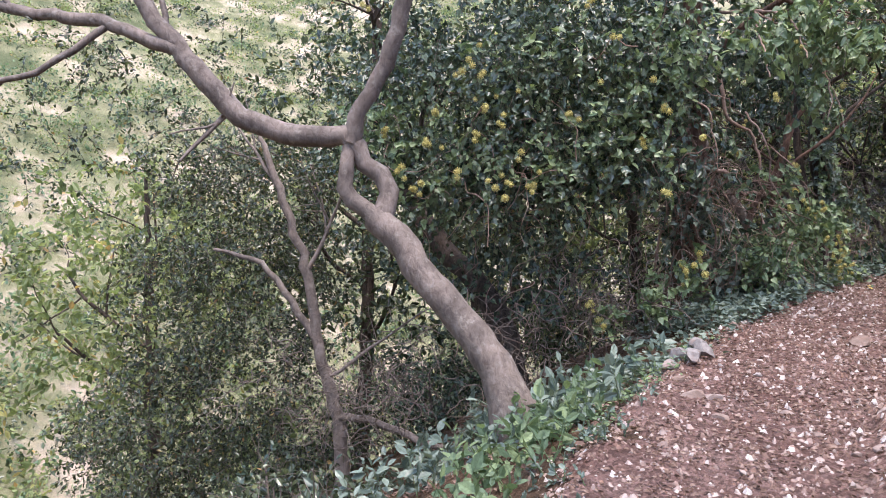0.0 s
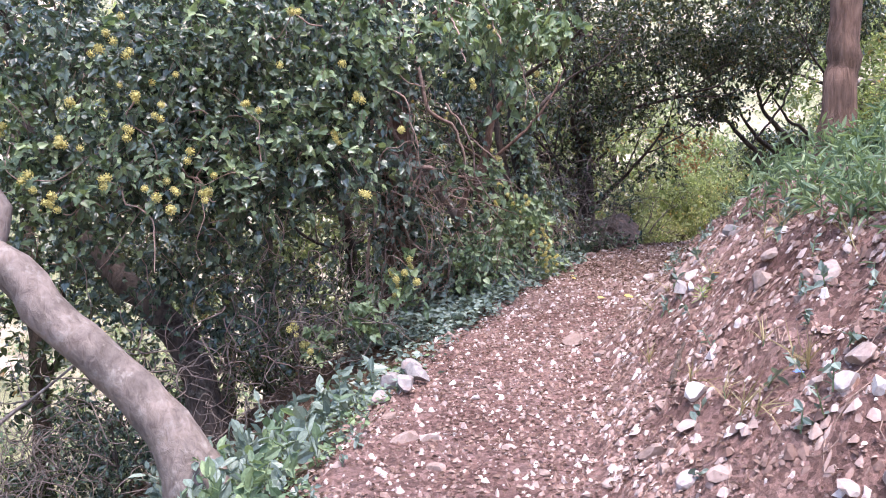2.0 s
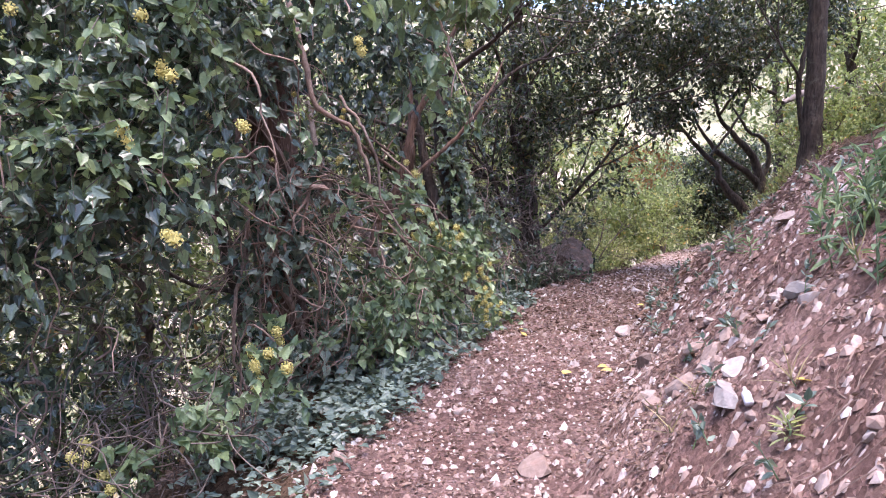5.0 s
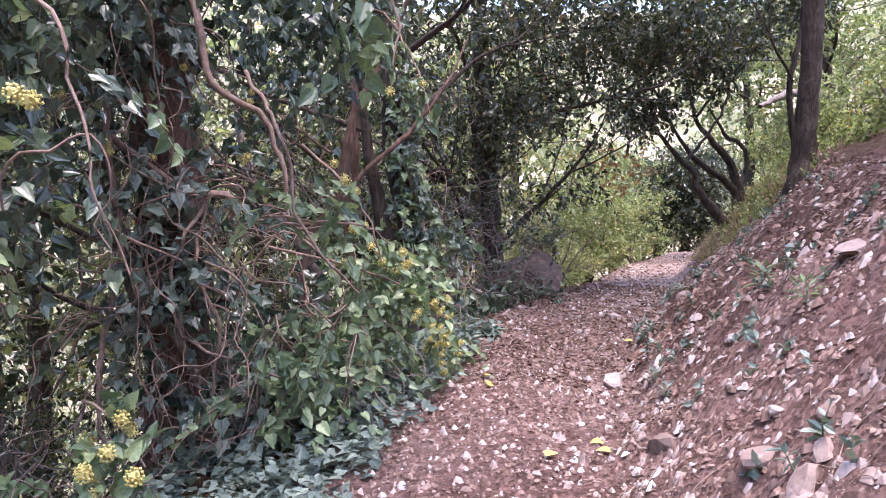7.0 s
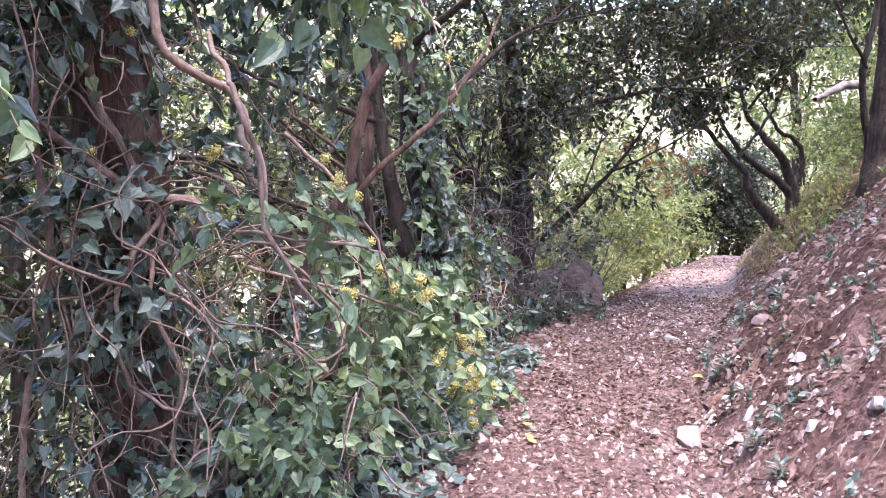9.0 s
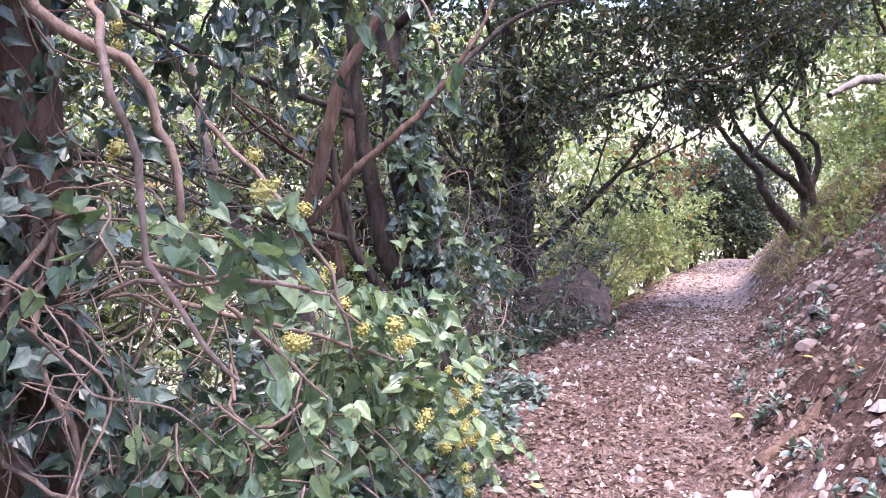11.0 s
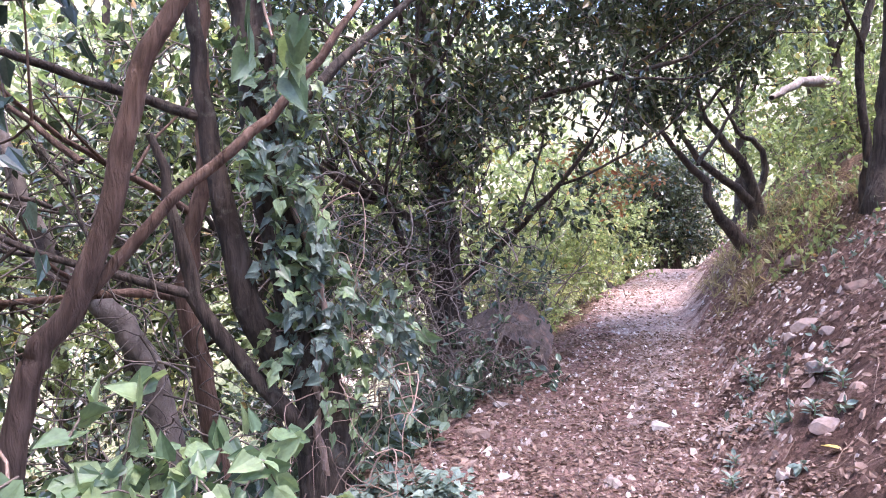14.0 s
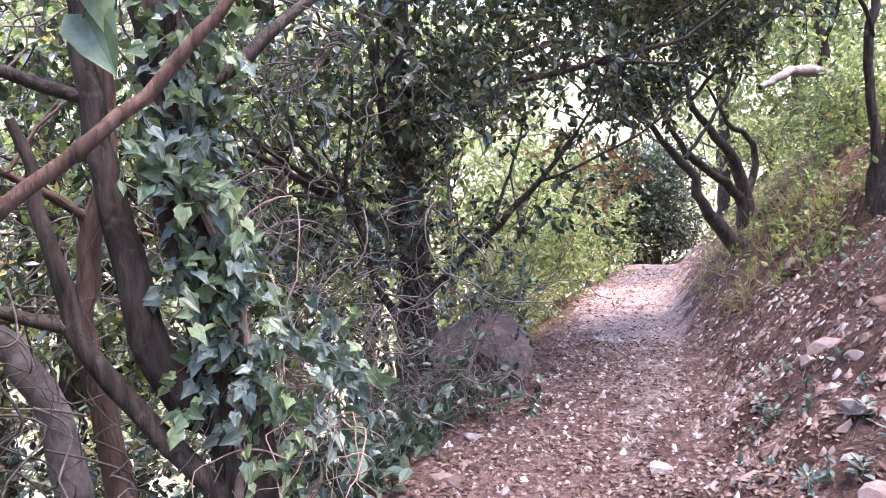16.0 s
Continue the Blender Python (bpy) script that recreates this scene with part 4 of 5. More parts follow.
ivy_over = ivy("flowering ivy sprigs hanging over the trail", (1.6, 7.4, 3.6), 270,
               [([(1.0, 9.2, 3.7), (1.3, 8.3, 3.5), (1.5, 7.4, 3.2), (1.6, 7.0, 2.75)], [0.02, 0.016, 0.012, 0.006]),
                ([(1.3, 8.3, 3.5), (1.7, 7.6, 3.0), (1.88, 7.25, 2.5), (1.85, 7.16, 2.2)], [0.012, 0.01, 0.007, 0.004]),
                ([(1.3, 8.3, 3.5), (1.2, 7.2, 3.0), (1.2, 6.5, 2.5)], [0.012, 0.009, 0.005])],
               [([(1.85, 7.2, 2.5, 0.22, 0.22, 0.4), (1.2, 6.7, 2.6, 0.4, 0.4, 0.4), (1.6, 7.4, 3.1, 0.7, 0.6, 0.35), (2.0, 7.3, 2.9, 0.4, 0.4, 0.3)], 150, 8, 0.085, HEART, IVY_YOUNG, 0.26, 0.8)],
               [(1.85, 7.16, 2.13), (2.02, 7.17, 2.5), (1.22, 6.3, 2.31), (1.27, 6.57, 2.34), (0.7, 6.68, 1.97), (1.8, 7.3, 2.7), (1.5, 7.1, 2.9)], 1)

ivy_second = ivy("ivy with lobed leaves climbing the second trunk", (2.95, 11.4, 0.0), 290,
                 [([(3.1, 11.35, 0.1), (2.95, 11.36, 0.8), (3.02, 11.36, 1.4), (2.85, 11.4, 2.1), (2.8, 11.4, 3.0)], [0.022, 0.02, 0.018, 0.015, 0.01])],
                 [([(2.97, 11.36, 1.3, 0.26, 0.16, 0.8), (2.84, 11.36, 2.4, 0.28, 0.18, 0.8), (3.3, 11.4, 1.3, 0.3, 0.2, 0.35)], 110, 6, 0.076, LOBED, IVY_YOUNG, 0.22, 0.5),
                  ([(2.96, 11.34, 1.5, 0.2, 0.12, 0.45), (2.84, 11.34, 2.2, 0.22, 0.12, 0.7), (3.25, 11.3, 1.25, 0.25, 0.15, 0.3)], 130, 5, 0.07, LOBED, IVY_GROUND, 0.14, 0.7)],
                 [], vines=([(2.98, 11.4, 1.0, 0.2, 0.1, 0.9), (3.2, 11.3, 0.8, 0.35, 0.2, 0.5)], 60, 0.9, 0.004))

r0 = np.random.RandomState(5)


def carpet(name, label, category, region, n, size, shape, mat, lift=0.05, tilt=0.5, kind="stuff"):
    """Leaves lying or standing low over the ground inside a strip: (y0, y1, d0, d1) along the trail."""
    y0, y1, d0, d1 = region
    pick = r0.choice(np.where((CY > y0) & (CY < y1))[0], n)
    d = d0 + (d1 - d0) * r0.uniform(0, 1, n)
    x = CX[pick] + d * TY[pick] + r0.normal(0, 0.05, n)
    y = CY[pick] - d * TX[pick] + r0.normal(0, 0.05, n)
    keep = waves(x, y, 31, 0.6) + 0.6 * waves(x, y, 32, 0.25) + r0.normal(0, 0.25, n) > -0.3
    x, y = x[keep], y[keep]
    P = np.stack([x, y, height(x, y) + lift * r0.uniform(0.1, 1.0, len(x))], 1)
    N = r0.normal(0, tilt, P.shape)
    N[:, 2] = 1
    D = r0.normal(0, 1, P.shape)
    D[:, 2] *= 0.25
    sz = size * r0.uniform(0.5, 1.3, len(P))
    ob = new(name, leaves(name, P, D, N, sz, shape, mat, gap=0.0))
    return tagged(ob, label, category, kind=kind)


carpet("ground_ivy", "bluish-green ivy carpet along the trail's lower edge", "ground ivy", (6.7, 10.7, -2.1, -0.66), 8500, 0.064, LOBED, IVY_GROUND, 0.15)
carpet("ground_ivy", "thin ivy patches spreading towards the stone pile", "ground ivy", (5.2, 7.0, -1.9, -0.72), 1100, 0.055, LOBED, IVY_GROUND, 0.10)
carpet("ground_ivy", "sparse ivy and weeds by the stone pile", "ground ivy", (3.4, 6.4, -1.6, -0.75), 620, 0.042, HEART, HERB, 0.10)
carpet("leaf_litter", "fallen brown leaves strewn over the trail", "fallen leaves", (2.0, 12.0, -0.95, 1.0), 17000, 0.032, OVATE, LITTER, 0.014, 0.9)
carpet("leaf_litter", "thick fallen leaves over the shaded trail", "fallen leaves", (9.0, 15.5, -1.4, 0.85), 13000, 0.044, OVATE, LITTER, 0.025, 0.8)
carpet("leaf_litter", "fallen leaves along the far trail's edges", "fallen leaves", (15.0, 24.0, -1.4, 2.2), 4500, 0.06, OVATE, LITTER, 0.02, 0.8)
carpet("leaf_litter", "dark fallen leaves on the shaded bank", "fallen leaves", (8.5, 16.0, 0.75, 2.6), 6500, 0.045, OVATE, LITTER, 0.02, 0.9)
carpet("leaf_litter", "crumbled dry leaves on the bank", "fallen leaves", (2.2, 9.0, 0.6, 2.2), 7500, 0.026, OVATE, LITTER, 0.014, 0.9)
carpet("leaf_litter", "fallen leaves on the wooded slope", "fallen leaves", (3.0, 16.0, -5.0, -0.9), 16000, 0.06, OVATE, LITTER, 0.03)


# ---- stones ----
def rock_mesh(seed, flat=0.6, level=2, mat=STONE_ONE, rough=0.22):
    r = np.random.RandomState(seed)
    bm = bmesh.new()
    bmesh.ops.create_icosphere(bm, subdivisions=level, radius=1.0)
    cuts = [Vector(r.normal(0, 1, 3)).normalized() for k in range(9)]
    depth = [r.uniform(0.36, 0.7) for k in cuts]
    for v in bm.verts:
        for c, k in zip(cuts, depth):
            over = v.co.dot(c) - k
            if over > 0:
                v.co -= c * over
        away = v.co.normalized()
        v.co += away * rough * (0.25 * noise.noise(v.co * 2.1 + Vector((seed, 0, 0))) + 0.1 * noise.noise(v.co * 6.3) + (0.07 * noise.noise(v.co * 15) if level > 3 else 0))
        v.co.z *= flat
    me = bpy.data.meshes.new("stone")
    bm.to_mesh(me)
    bm.free()
    me.materials.append(mat)
    return me


ROCKS = [rock_mesh(k, (0.45, 0.6, 0.75)[k % 3]) for k in range(8)]
GREYS = [rock_mesh(20 + k, 0.75, 2, GREY_STONE) for k in range(3)]
WHITES = [rock_mesh(60 + k, 0.75, 2, WHITE_STONE) for k in range(3)]


def stone(x, y, w, label, mesh=None, turn=0.0, lift=0.25, stretch=(1, 0.8, 1), group="stones"):
    """A stone that lies along the slope under it."""
    ob = new("stone", mesh or ROCKS[int(abs(x * 37 + y * 91)) % len(ROCKS)])
    z = float(height(x, y)[0])
    sx, sy = (float(height(x + 0.12, y)[0]) - z) / 0.12, (float(height(x, y + 0.12)[0]) - z) / 0.12
    slope = Vector((-sx, -sy, 1.6)).normalized().to_track_quat("Z", "Y").to_matrix().to_4x4()
    ob.matrix_world = Matrix.Translation((x, y, z + w * 0.5 * (lift - 0.28))) @ slope @ pose(0, 0, 0, 8 * math.sin(x * 9), 8 * math.sin(y * 7), math.degrees(turn + x * 5)) @ Matrix.Diagonal((*(w * 0.55 * s for s in stretch), 1))
    return tagged(ob, label, "stone", group)


for x, y, w, k in ((0.52, 5.98, 0.20, 2), (0.58, 5.42, 0.22, 0), (0.50, 5.72, 0.27, 0), (0.66, 5.85, 0.22, 1), (0.68, 5.62, 0.24, 2), (0.40, 5.45, 0.17, 1)):
    stone(x, y, w, "pale grey limestone block piled at the trail edge", GREYS[k], lift=0.85, group="edge pile")
# flat broken stones low on the bank
for x, y, w in ((3.21, 7.38, 0.26), (3.0, 6.43, 0.16), (2.72, 6.1, 0.19), (2.85, 5.8, 0.18), (2.84, 6.03, 0.17), (2.71, 6.34, 0.17), (2.99, 6.11, 0.1), (3.16, 5.99, 0.13), (4.18, 7.2, 0.2), (3.15, 6.53, 0.1), (3.85, 7.7, 0.13), (3.13, 6.26, 0.11), (2.77, 6.51, 0.13), (2.6, 5.74, 0.08)):
    stone(x, y, w, "rough pinkish limestone half sunk in the reddish soil", lift=0.4)
for x, y, w in ((2.64, 5.59, 0.26), (3.11, 5.72, 0.2), (3.06, 5.6, 0.15)):
    stone(x, y, w, "broad grey limestone slab lying in the bank", GREYS[int(w * 100) % 3], lift=0.35, stretch=(1, 0.75, 0.7))
# stones near the start of the bank
for x, y, w in ((2.51, 4.33, 0.23), (2.61, 4.4, 0.14), (2.46, 3.67, 0.2), (2.1, 2.99, 0.18), (1.77, 3.69, 0.12), (1.59, 3.69, 0.14), (1.62, 3.1, 0.12), (1.57, 3.24, 0.13), (1.88, 2.51, 0.18), (1.68, 2.69, 0.09), (1.96, 2.51, 0.1), (1.43, 3.78, 0.08), (2.17, 6.01, 0.13), (2.08, 6.41, 0.22), (3.83, 8.96, 0.26), (2.88, 6.07, 0.14)):
    stone(x, y, w, "rough pinkish limestone half sunk in the reddish soil", lift=0.45)
for x, y, w in ((1.99, 2.9, 0.12), (2.01, 2.77, 0.11), (1.89, 3.83, 0.15), (1.63, 2.66, 0.1)):
    stone(x, y, w, "whitish angular limestone lying on the bank", WHITES[int(y * 100) % 3], lift=0.6)
# stones along the lower edge
for x, y, w in ((0.5, 4.62, 0.19), (0.65, 4.62, 0.15), (0.65, 4.19, 0.12), (1.08, 4.38, 0.09), (1.18, 4.04, 0.09), (1.09, 6.92, 0.17), (0.45, 5.0, 0.14), (1.9, 7.35, 0.12), (2.0, 7.0, 0.1)):
    stone(x, y, w, "pinkish flat stone at the trail's lower edge", lift=0.35)
# stones on the shaded stretch
for x, y, w in ((6.59, 11.63, 0.24), (6.41, 11.62, 0.19), (6.39, 11.27, 0.14), (5.26, 10.24, 0.16), (8.8, 13.96, 0.4), (6.9, 11.5, 0.2), (4.51, 10.98, 0.16)):
    stone(x, y, w, "weathered pinkish-grey rock in the shaded bank", lift=0.32)
stone(5.76, 10.75, 0.36, "long flat pinkish-grey rock in the shaded bank", ROCKS[3], turn=0.4, lift=0.3, stretch=(1.1, 0.5, 0.5))
for x, y, w in ((5.43, 11.09, 0.13), (5.43, 11.32, 0.12), (5.37, 11.73, 0.18), (4.35, 12.31, 0.14), (4.15, 12.06, 0.21), (3.9, 11.6, 0.16), (4.6, 12.7, 0.15), (4.0, 11.3, 0.12)):
    stone(x, y, w, "pale stone among fallen leaves on the trail", lift=0.35)

bd = new("boulder", rock_mesh(77, 0.85, 5, BOULDER, 0.5))
bd.location, bd.scale, bd.rotation_euler = (5.22, 13.95, 0.5), (0.68, 0.55, 0.70), (0.1, 0.1, 0.5)
tagged(bd, "dark weathered boulder at the trail edge under branches", "boulder")


def pebbles(name, label, n, region, lo, hi, seed, mat=STONE):
    r = np.random.RandomState(seed)
    y0, y1, d0, d1 = region
    pick = r.choice(np.where((CY > y0) & (CY < y1))[0], n)
    d = r.uniform(d0, d1, n)
    x = CX[pick] + d * TY[pick] + r.normal(0, 0.05, n)
    y = CY[pick] - d * TX[pick] + r.normal(0, 0.05, n)
    w = lo + (hi - lo) * r.uniform(0, 1, n) ** 3
    tv = np.array([(1, 0, 0), (0.3, 0.9, 0), (-0.8, 0.6, 0), (-0.9, -0.5, 0), (0.2, -1, 0), (0.4, 0.2, 0.55), (-0.4, 0.1, 0.5), (0, -0.4, 0.5)])
    tf = np.array([(0, 1, 5), (1, 2, 6), (1, 6, 5), (2, 3, 6), (3, 4, 7), (3, 7, 6), (4, 0, 7), (0, 5, 7), (5, 6, 7)])
    a = r.uniform(0, 6.28, n)
    V = tv[None] * (1 + r.normal(0, 0.22, (n, 8, 3)))
    V *= np.stack([w * 0.5, w * r.uniform(0.3, 0.5, n), w * r.uniform(0.5, 1.1, n)], 1)[:, None]
    c, s = np.cos(a)[:, None], np.sin(a)[:, None]
    X = V[..., 0] * c - V[..., 1] * s + x[:, None]
    Y = V[..., 0] * s + V[..., 1] * c + y[:, None]
    hz = height(x, y)
    sx, sy = (height(x + 0.05, y) - hz) / 0.05, (height(x, y + 0.05) - hz) / 0.05
    Z = V[..., 2] + (hz - 0.12 * w)[:, None] + 0.55 * (sx[:, None] * (X - x[:, None]) + sy[:, None] * (Y - y[:, None]))
    F = tf[None] + (np.arange(n) * 8)[:, None, None]
    return tagged(new(name, mesh_of(name, np.stack([X, Y, Z], -1), F, 3, mat, False)), label, "gravel", kind="stuff")


pebbles("gravel", "loose pinkish stones over the trail", 14000, (2.0, 12, -1.0, 0.9), 0.008, 0.05, 301)
pebbles("gravel", "stony scree on the bank", 12000, (2.0, 8.5, 0.6, 2.4), 0.01, 0.06, 302)
pebbles("gravel", "scattered stones on the shaded bank", 4500, (8.5, 15, 0.6, 2.6), 0.01, 0.08, 306)
pebbles("gravel", "loose stones on the far trail", 4000, (12, 24, -0.9, 1.4), 0.02, 0.07, 303, PALE_STONE)
pebbles("gravel", "pale broken stones strewn along the trail", 1700, (2.0, 9.5, -1.0, 0.85), 0.016, 0.075, 304, PALE_STONE)
pebbles("gravel", "pale broken stones in the bank", 900, (2.0, 9.5, 0.6, 2.2), 0.02, 0.08, 305, PALE_STONE)
pebbles("gravel", "pale stones among the leaves of the shaded trail", 900, (9.0, 14.5, -1.4, 0.9), 0.02, 0.09, 307, PALE_STONE)
SHARDS = [rock_mesh(40 + k, (0.4, 0.55, 0.7)[k % 3], 1) for k in range(10)]
rk = np.random.RandomState(44)


def shard_parts(n, y0, y1, d0, d1, lo, hi):
    """Single stones set in the ground."""
    for k in range(n):
        i = rk.choice(np.where((CY > y0) & (CY < y1))[0])
        d = rk.uniform(d0, d1)
        x, y = CX[i] + d * TY[i], CY[i] - d * TX[i]
        w = lo + (hi - lo) * rk.uniform() ** 2
        ob = new("stone", SHARDS[k % 10])
        ob.parent = ground
        ob.location = (x, y, float(height(x, y)[0]) + w * 0.06)
        ob.rotation_euler = (rk.normal(0, 0.35), rk.normal(0, 0.35) - (0.4 if d > 0.7 else 0), rk.uniform(0, 6.28))
        ob.scale = (w * 0.5, w * rk.uniform(0.3, 0.45), w * 0.5)


shard_parts(130, 2.4, 9.0, 0.65, 2.1, 0.04, 0.12)
shard_parts(60, 3.0, 8.0, -0.95, 0.6, 0.04, 0.10)
shard_parts(50, 9.0, 15.0, 0.7, 2.4, 0.05, 0.15)
shard_parts(25, 9.0, 15.0, -0.9, 0.7, 0.05, 0.11)


# ---- herbs and shrubs ----
def herb_patch(name, label, category, region, stalks, tall, count, size, shape, mat, seed, droop=0.15):
    """Stalks that carry leaves, standing on the ground in a strip along the trail."""
    r = np.random.RandomState(seed)
    y0, y1, d0, d1 = region
    pick = r.choice(np.where((CY > y0) & (CY < y1))[0], stalks)
    d = r.uniform(d0, d1, stalks)
    x = CX[pick] + d * TY[pick] + r.normal(0, 0.08, stalks)
    y = CY[pick] - d * TX[pick] + r.normal(0, 0.08, stalks)
    keep = waves(x, y, seed, 0.9) + r.normal(0, 0.2, stalks) > -0.25
    C = np.stack([x, y, height(x, y)], 1)[keep]
    A = r.normal(0, 0.4, C.shape)
    A[:, 2] = 1
    t = thing(name, C[0], label, category, kind="stuff")
    P, D, N, sz, lines = sprays(r, C, A, tall, count, size, droop, 0.8)
    part("leaf_mass", leaves("leaf_mass", P, D, N, sz, shape, mat, C[0], 0.3), t)
    part("stalk_mass", tubes("stalk_mass", [(p, q * 0.004) for p, q in lines], HERB, 3, 0, C[0]), t)
    return t


herb_patch("herbs", "tall green weeds covering the top of the bank", "weeds", (3.4, 7.2, 1.75, 4.2), 950, 0.32, 12, 0.10, NARROW, HERB, 401)
herb_patch("herbs", "low green weeds on the bank", "weeds", (2.8, 9.0, 1.0, 1.9), 80, 0.13, 8, 0.055, OVATE, IVY_GROUND, 402)
herb_patch("herbs", "grey-green seedlings on the shaded bank", "weeds", (8.0, 14.0, 0.7, 2.4), 120, 0.10, 9, 0.055, OVATE, IVY_GROUND, 403)
herb_patch("herbs", "leafy saplings at the foot of the leaning tree", "saplings", (4.2, 6.0, -2.6, -1.1), 120, 0.36, 10, 0.12, OVATE, IVY_GROUND, 404)
herb_patch("herbs", "laurel-like sprigs hanging over the trail's lower edge", "saplings", (2.2, 5.0, -1.9, -1.0), 75, 0.42, 10, 0.10, OVATE, HERB, 408)
herb_patch("herbs", "low weeds and seedlings along the trail's lower edge", "weeds", (2.2, 6.0, -1.25, -0.72), 130, 0.10, 8, 0.045, OVATE, IVY_GROUND, 409)
herb_patch("herbs", "bluish-green saplings below the leaning tree", "saplings", (3.6, 6.2, -3.6, -1.9), 110, 0.5, 11, 0.11, OVATE, IVY_GROUND, 407)
herb_patch("herbs", "sparse green growth on the sunny slope", "weeds", (14.0, 20.0, 1.3, 5.0), 700, 0.35, 10, 0.08, OVATE, LIGHT_LEAF, 405)
herb_patch("herbs", "dark low shrubs at the boulder's foot", "shrubs", (10.6, 14.2, -2.7, -1.2), 480, 0.45, 10, 0.11, OVATE, IVY, 406)


def shrub(label, at, blobs, n, count, size, shape, mat, seed, length=0.35, droop=0.2, stems=5, tall=1.0, category="shrub"):
    r = np.random.RandomState(seed)
    base = g(*at)
    t = thing("shrub", base, label, category)
    for k in range(stems):
        lines = []
        limb_set(r, base, (r.normal(0, 0.4), r.normal(0, 0.4), 1), tall * r.uniform(0.7, 1.2), 0.022, 2, lines, [])
        part("stem", tubes("stem", lines, TWIG, 5, 0.05, base), t)
    foliage(t, "foliage", blobs, n, count, size, shape, mat, seed + 1, length, droop)
    return t


shrub("yellow-green shrub beside the trail", (6.6, 16.6), [(6.6, 16.6, 0.9, 0.7, 0.6, 0.7), (7.2, 17.8, 0.8, 0.6, 0.5, 0.7)], 230, 9, 0.08, OVATE, YELLOW_LEAF, 501)
shrub("slender shrub with orange-red autumn leaves", (6.7, 16.9), [(7.1, 15.2, 2.3, 0.6, 0.5, 0.35), (7.8, 15.8, 2.2, 0.5, 0.5, 0.4)], 50, 8, 0.08, OVATE, RED_LEAF, 503, stems=3, tall=2.2)
shrub("pale green bush where the trail bends", (11.5, 22.0), [(11.5, 22, 1.2, 1.3, 1.0, 1.2), (10.0, 20.6, 0.9, 0.9, 0.8, 0.8)], 500, 10, 0.10, OVATE, LIGHT_LEAF, 505)


def far_tree(label, x, y, tall, wide, mat, seed, n=420, size=0.16, trunk=0.16, low=0.35):
    b = g(x, y)
    z = b[2]
    return tree(label, [([(x, y, z - 0.3), (x + 0.1, y, z + tall * 0.3), (x, y + 0.1, z + tall * 0.65), (x, y, z + tall * 0.95)], [trunk, trunk * 0.85, trunk * 0.6, 0.03])], BARK_DARK, seed,
                [((x, y, z + tall * q), (math.cos(q * 40), math.sin(q * 40), 0.6), wide * 0.9, trunk * 0.35, 1) for q in (0.3, 0.42, 0.55, 0.68)],
                lambda t, tips: foliage(t, "crown", [(x, y, z + tall * 0.72, wide, wide, tall * 0.3), (x + wide * 0.5, y - wide * 0.3, z + tall * (low + 0.1), wide * 0.7, wide * 0.7, tall * 0.16),
                                                     (x - wide * 0.5, y - wide * 0.2, z + tall * (low + 0.15), wide * 0.7, wide * 0.7, tall * 0.16)], n, 10, size, OVATE, mat, seed + 1, 0.6), sides=8)


rf = np.random.RandomState(77)
for x, y, tall, wide in ((16.4, 26.8, 3.8, 1.5), (18.0, 28.2, 4.2, 1.7), (17.2, 30.0, 4.6, 2.2)):
    far_tree("dark evergreen tree closing the trail's far end", x, y, tall, wide, OAK, int(x * 10), 900, 0.14, low=0.2)
for x, y, tall, wide in ((12.0, 25.6, 5.0, 1.8), (14.2, 28.0, 5.5, 2.2), (21.5, 29.0, 6.0, 2.4), (19.0, 34.0, 7.0, 3.0), (7.0, 21.8, 8.5, 2.2), (9.6, 25.8, 9, 2.4)):
    far_tree("light green tree beyond the trail's bend", x, y, tall, wide, LIGHT_LEAF, int(x * 10), 420, 0.15, low=0.25)
for x, y, tall, wide in ((15.5, 19.5, 5, 2.2), (18, 22.5, 6, 2.6), (20, 19, 7, 3), (8.5, 7.0, 7, 2.6), (15.2, 22.0, 6, 2.2)):
    far_tree("light green tree on the slope above the trail", x, y, tall, wide, LIGHT_LEAF, int(x * 10) + 3, 400, 0.15)
for x, y, tall, wide in ((-1.5, 15, 9, 2.8), (1.5, 18, 9, 3), (-5, 13, 9, 2.8), (4.5, 20, 9, 3), (-8.5, 11, 8, 2.6), (7.5, 22, 8, 2.8), (-4, 19, 12, 3.2), (2, 24, 12, 3.4), (8, 28, 11, 3.2), (3.2, 17.2, 7.5, 2.0), (-2.6, 16.8, 10, 2.6), (0.2, 21, 10, 2.8), (5.2, 24, 9, 2.6)):
    far_tree("woodland tree on the slope below the trail", x, y, tall, wide, LIGHT_LEAF if y > 16 and int(y) % 2 == 0 or x < -6 else OAK, int(x * 10) + 7 + 200, 620, 0.16, low=0.3)
# Made-up trees beside and behind the start, never in view; they block some sky.
for x, y, tall, wide in ((-5.5, -4.5, 7, 2.4), (5.5, -5.0, 7, 2.6), (7.5, 1.0, 7.5, 2.4)):
    far_tree("made-up woodland tree out of view near the start of the trail", x, y, tall, wide, OAK, int(x * 10) + 900, 300, 0.14, low=0.5)

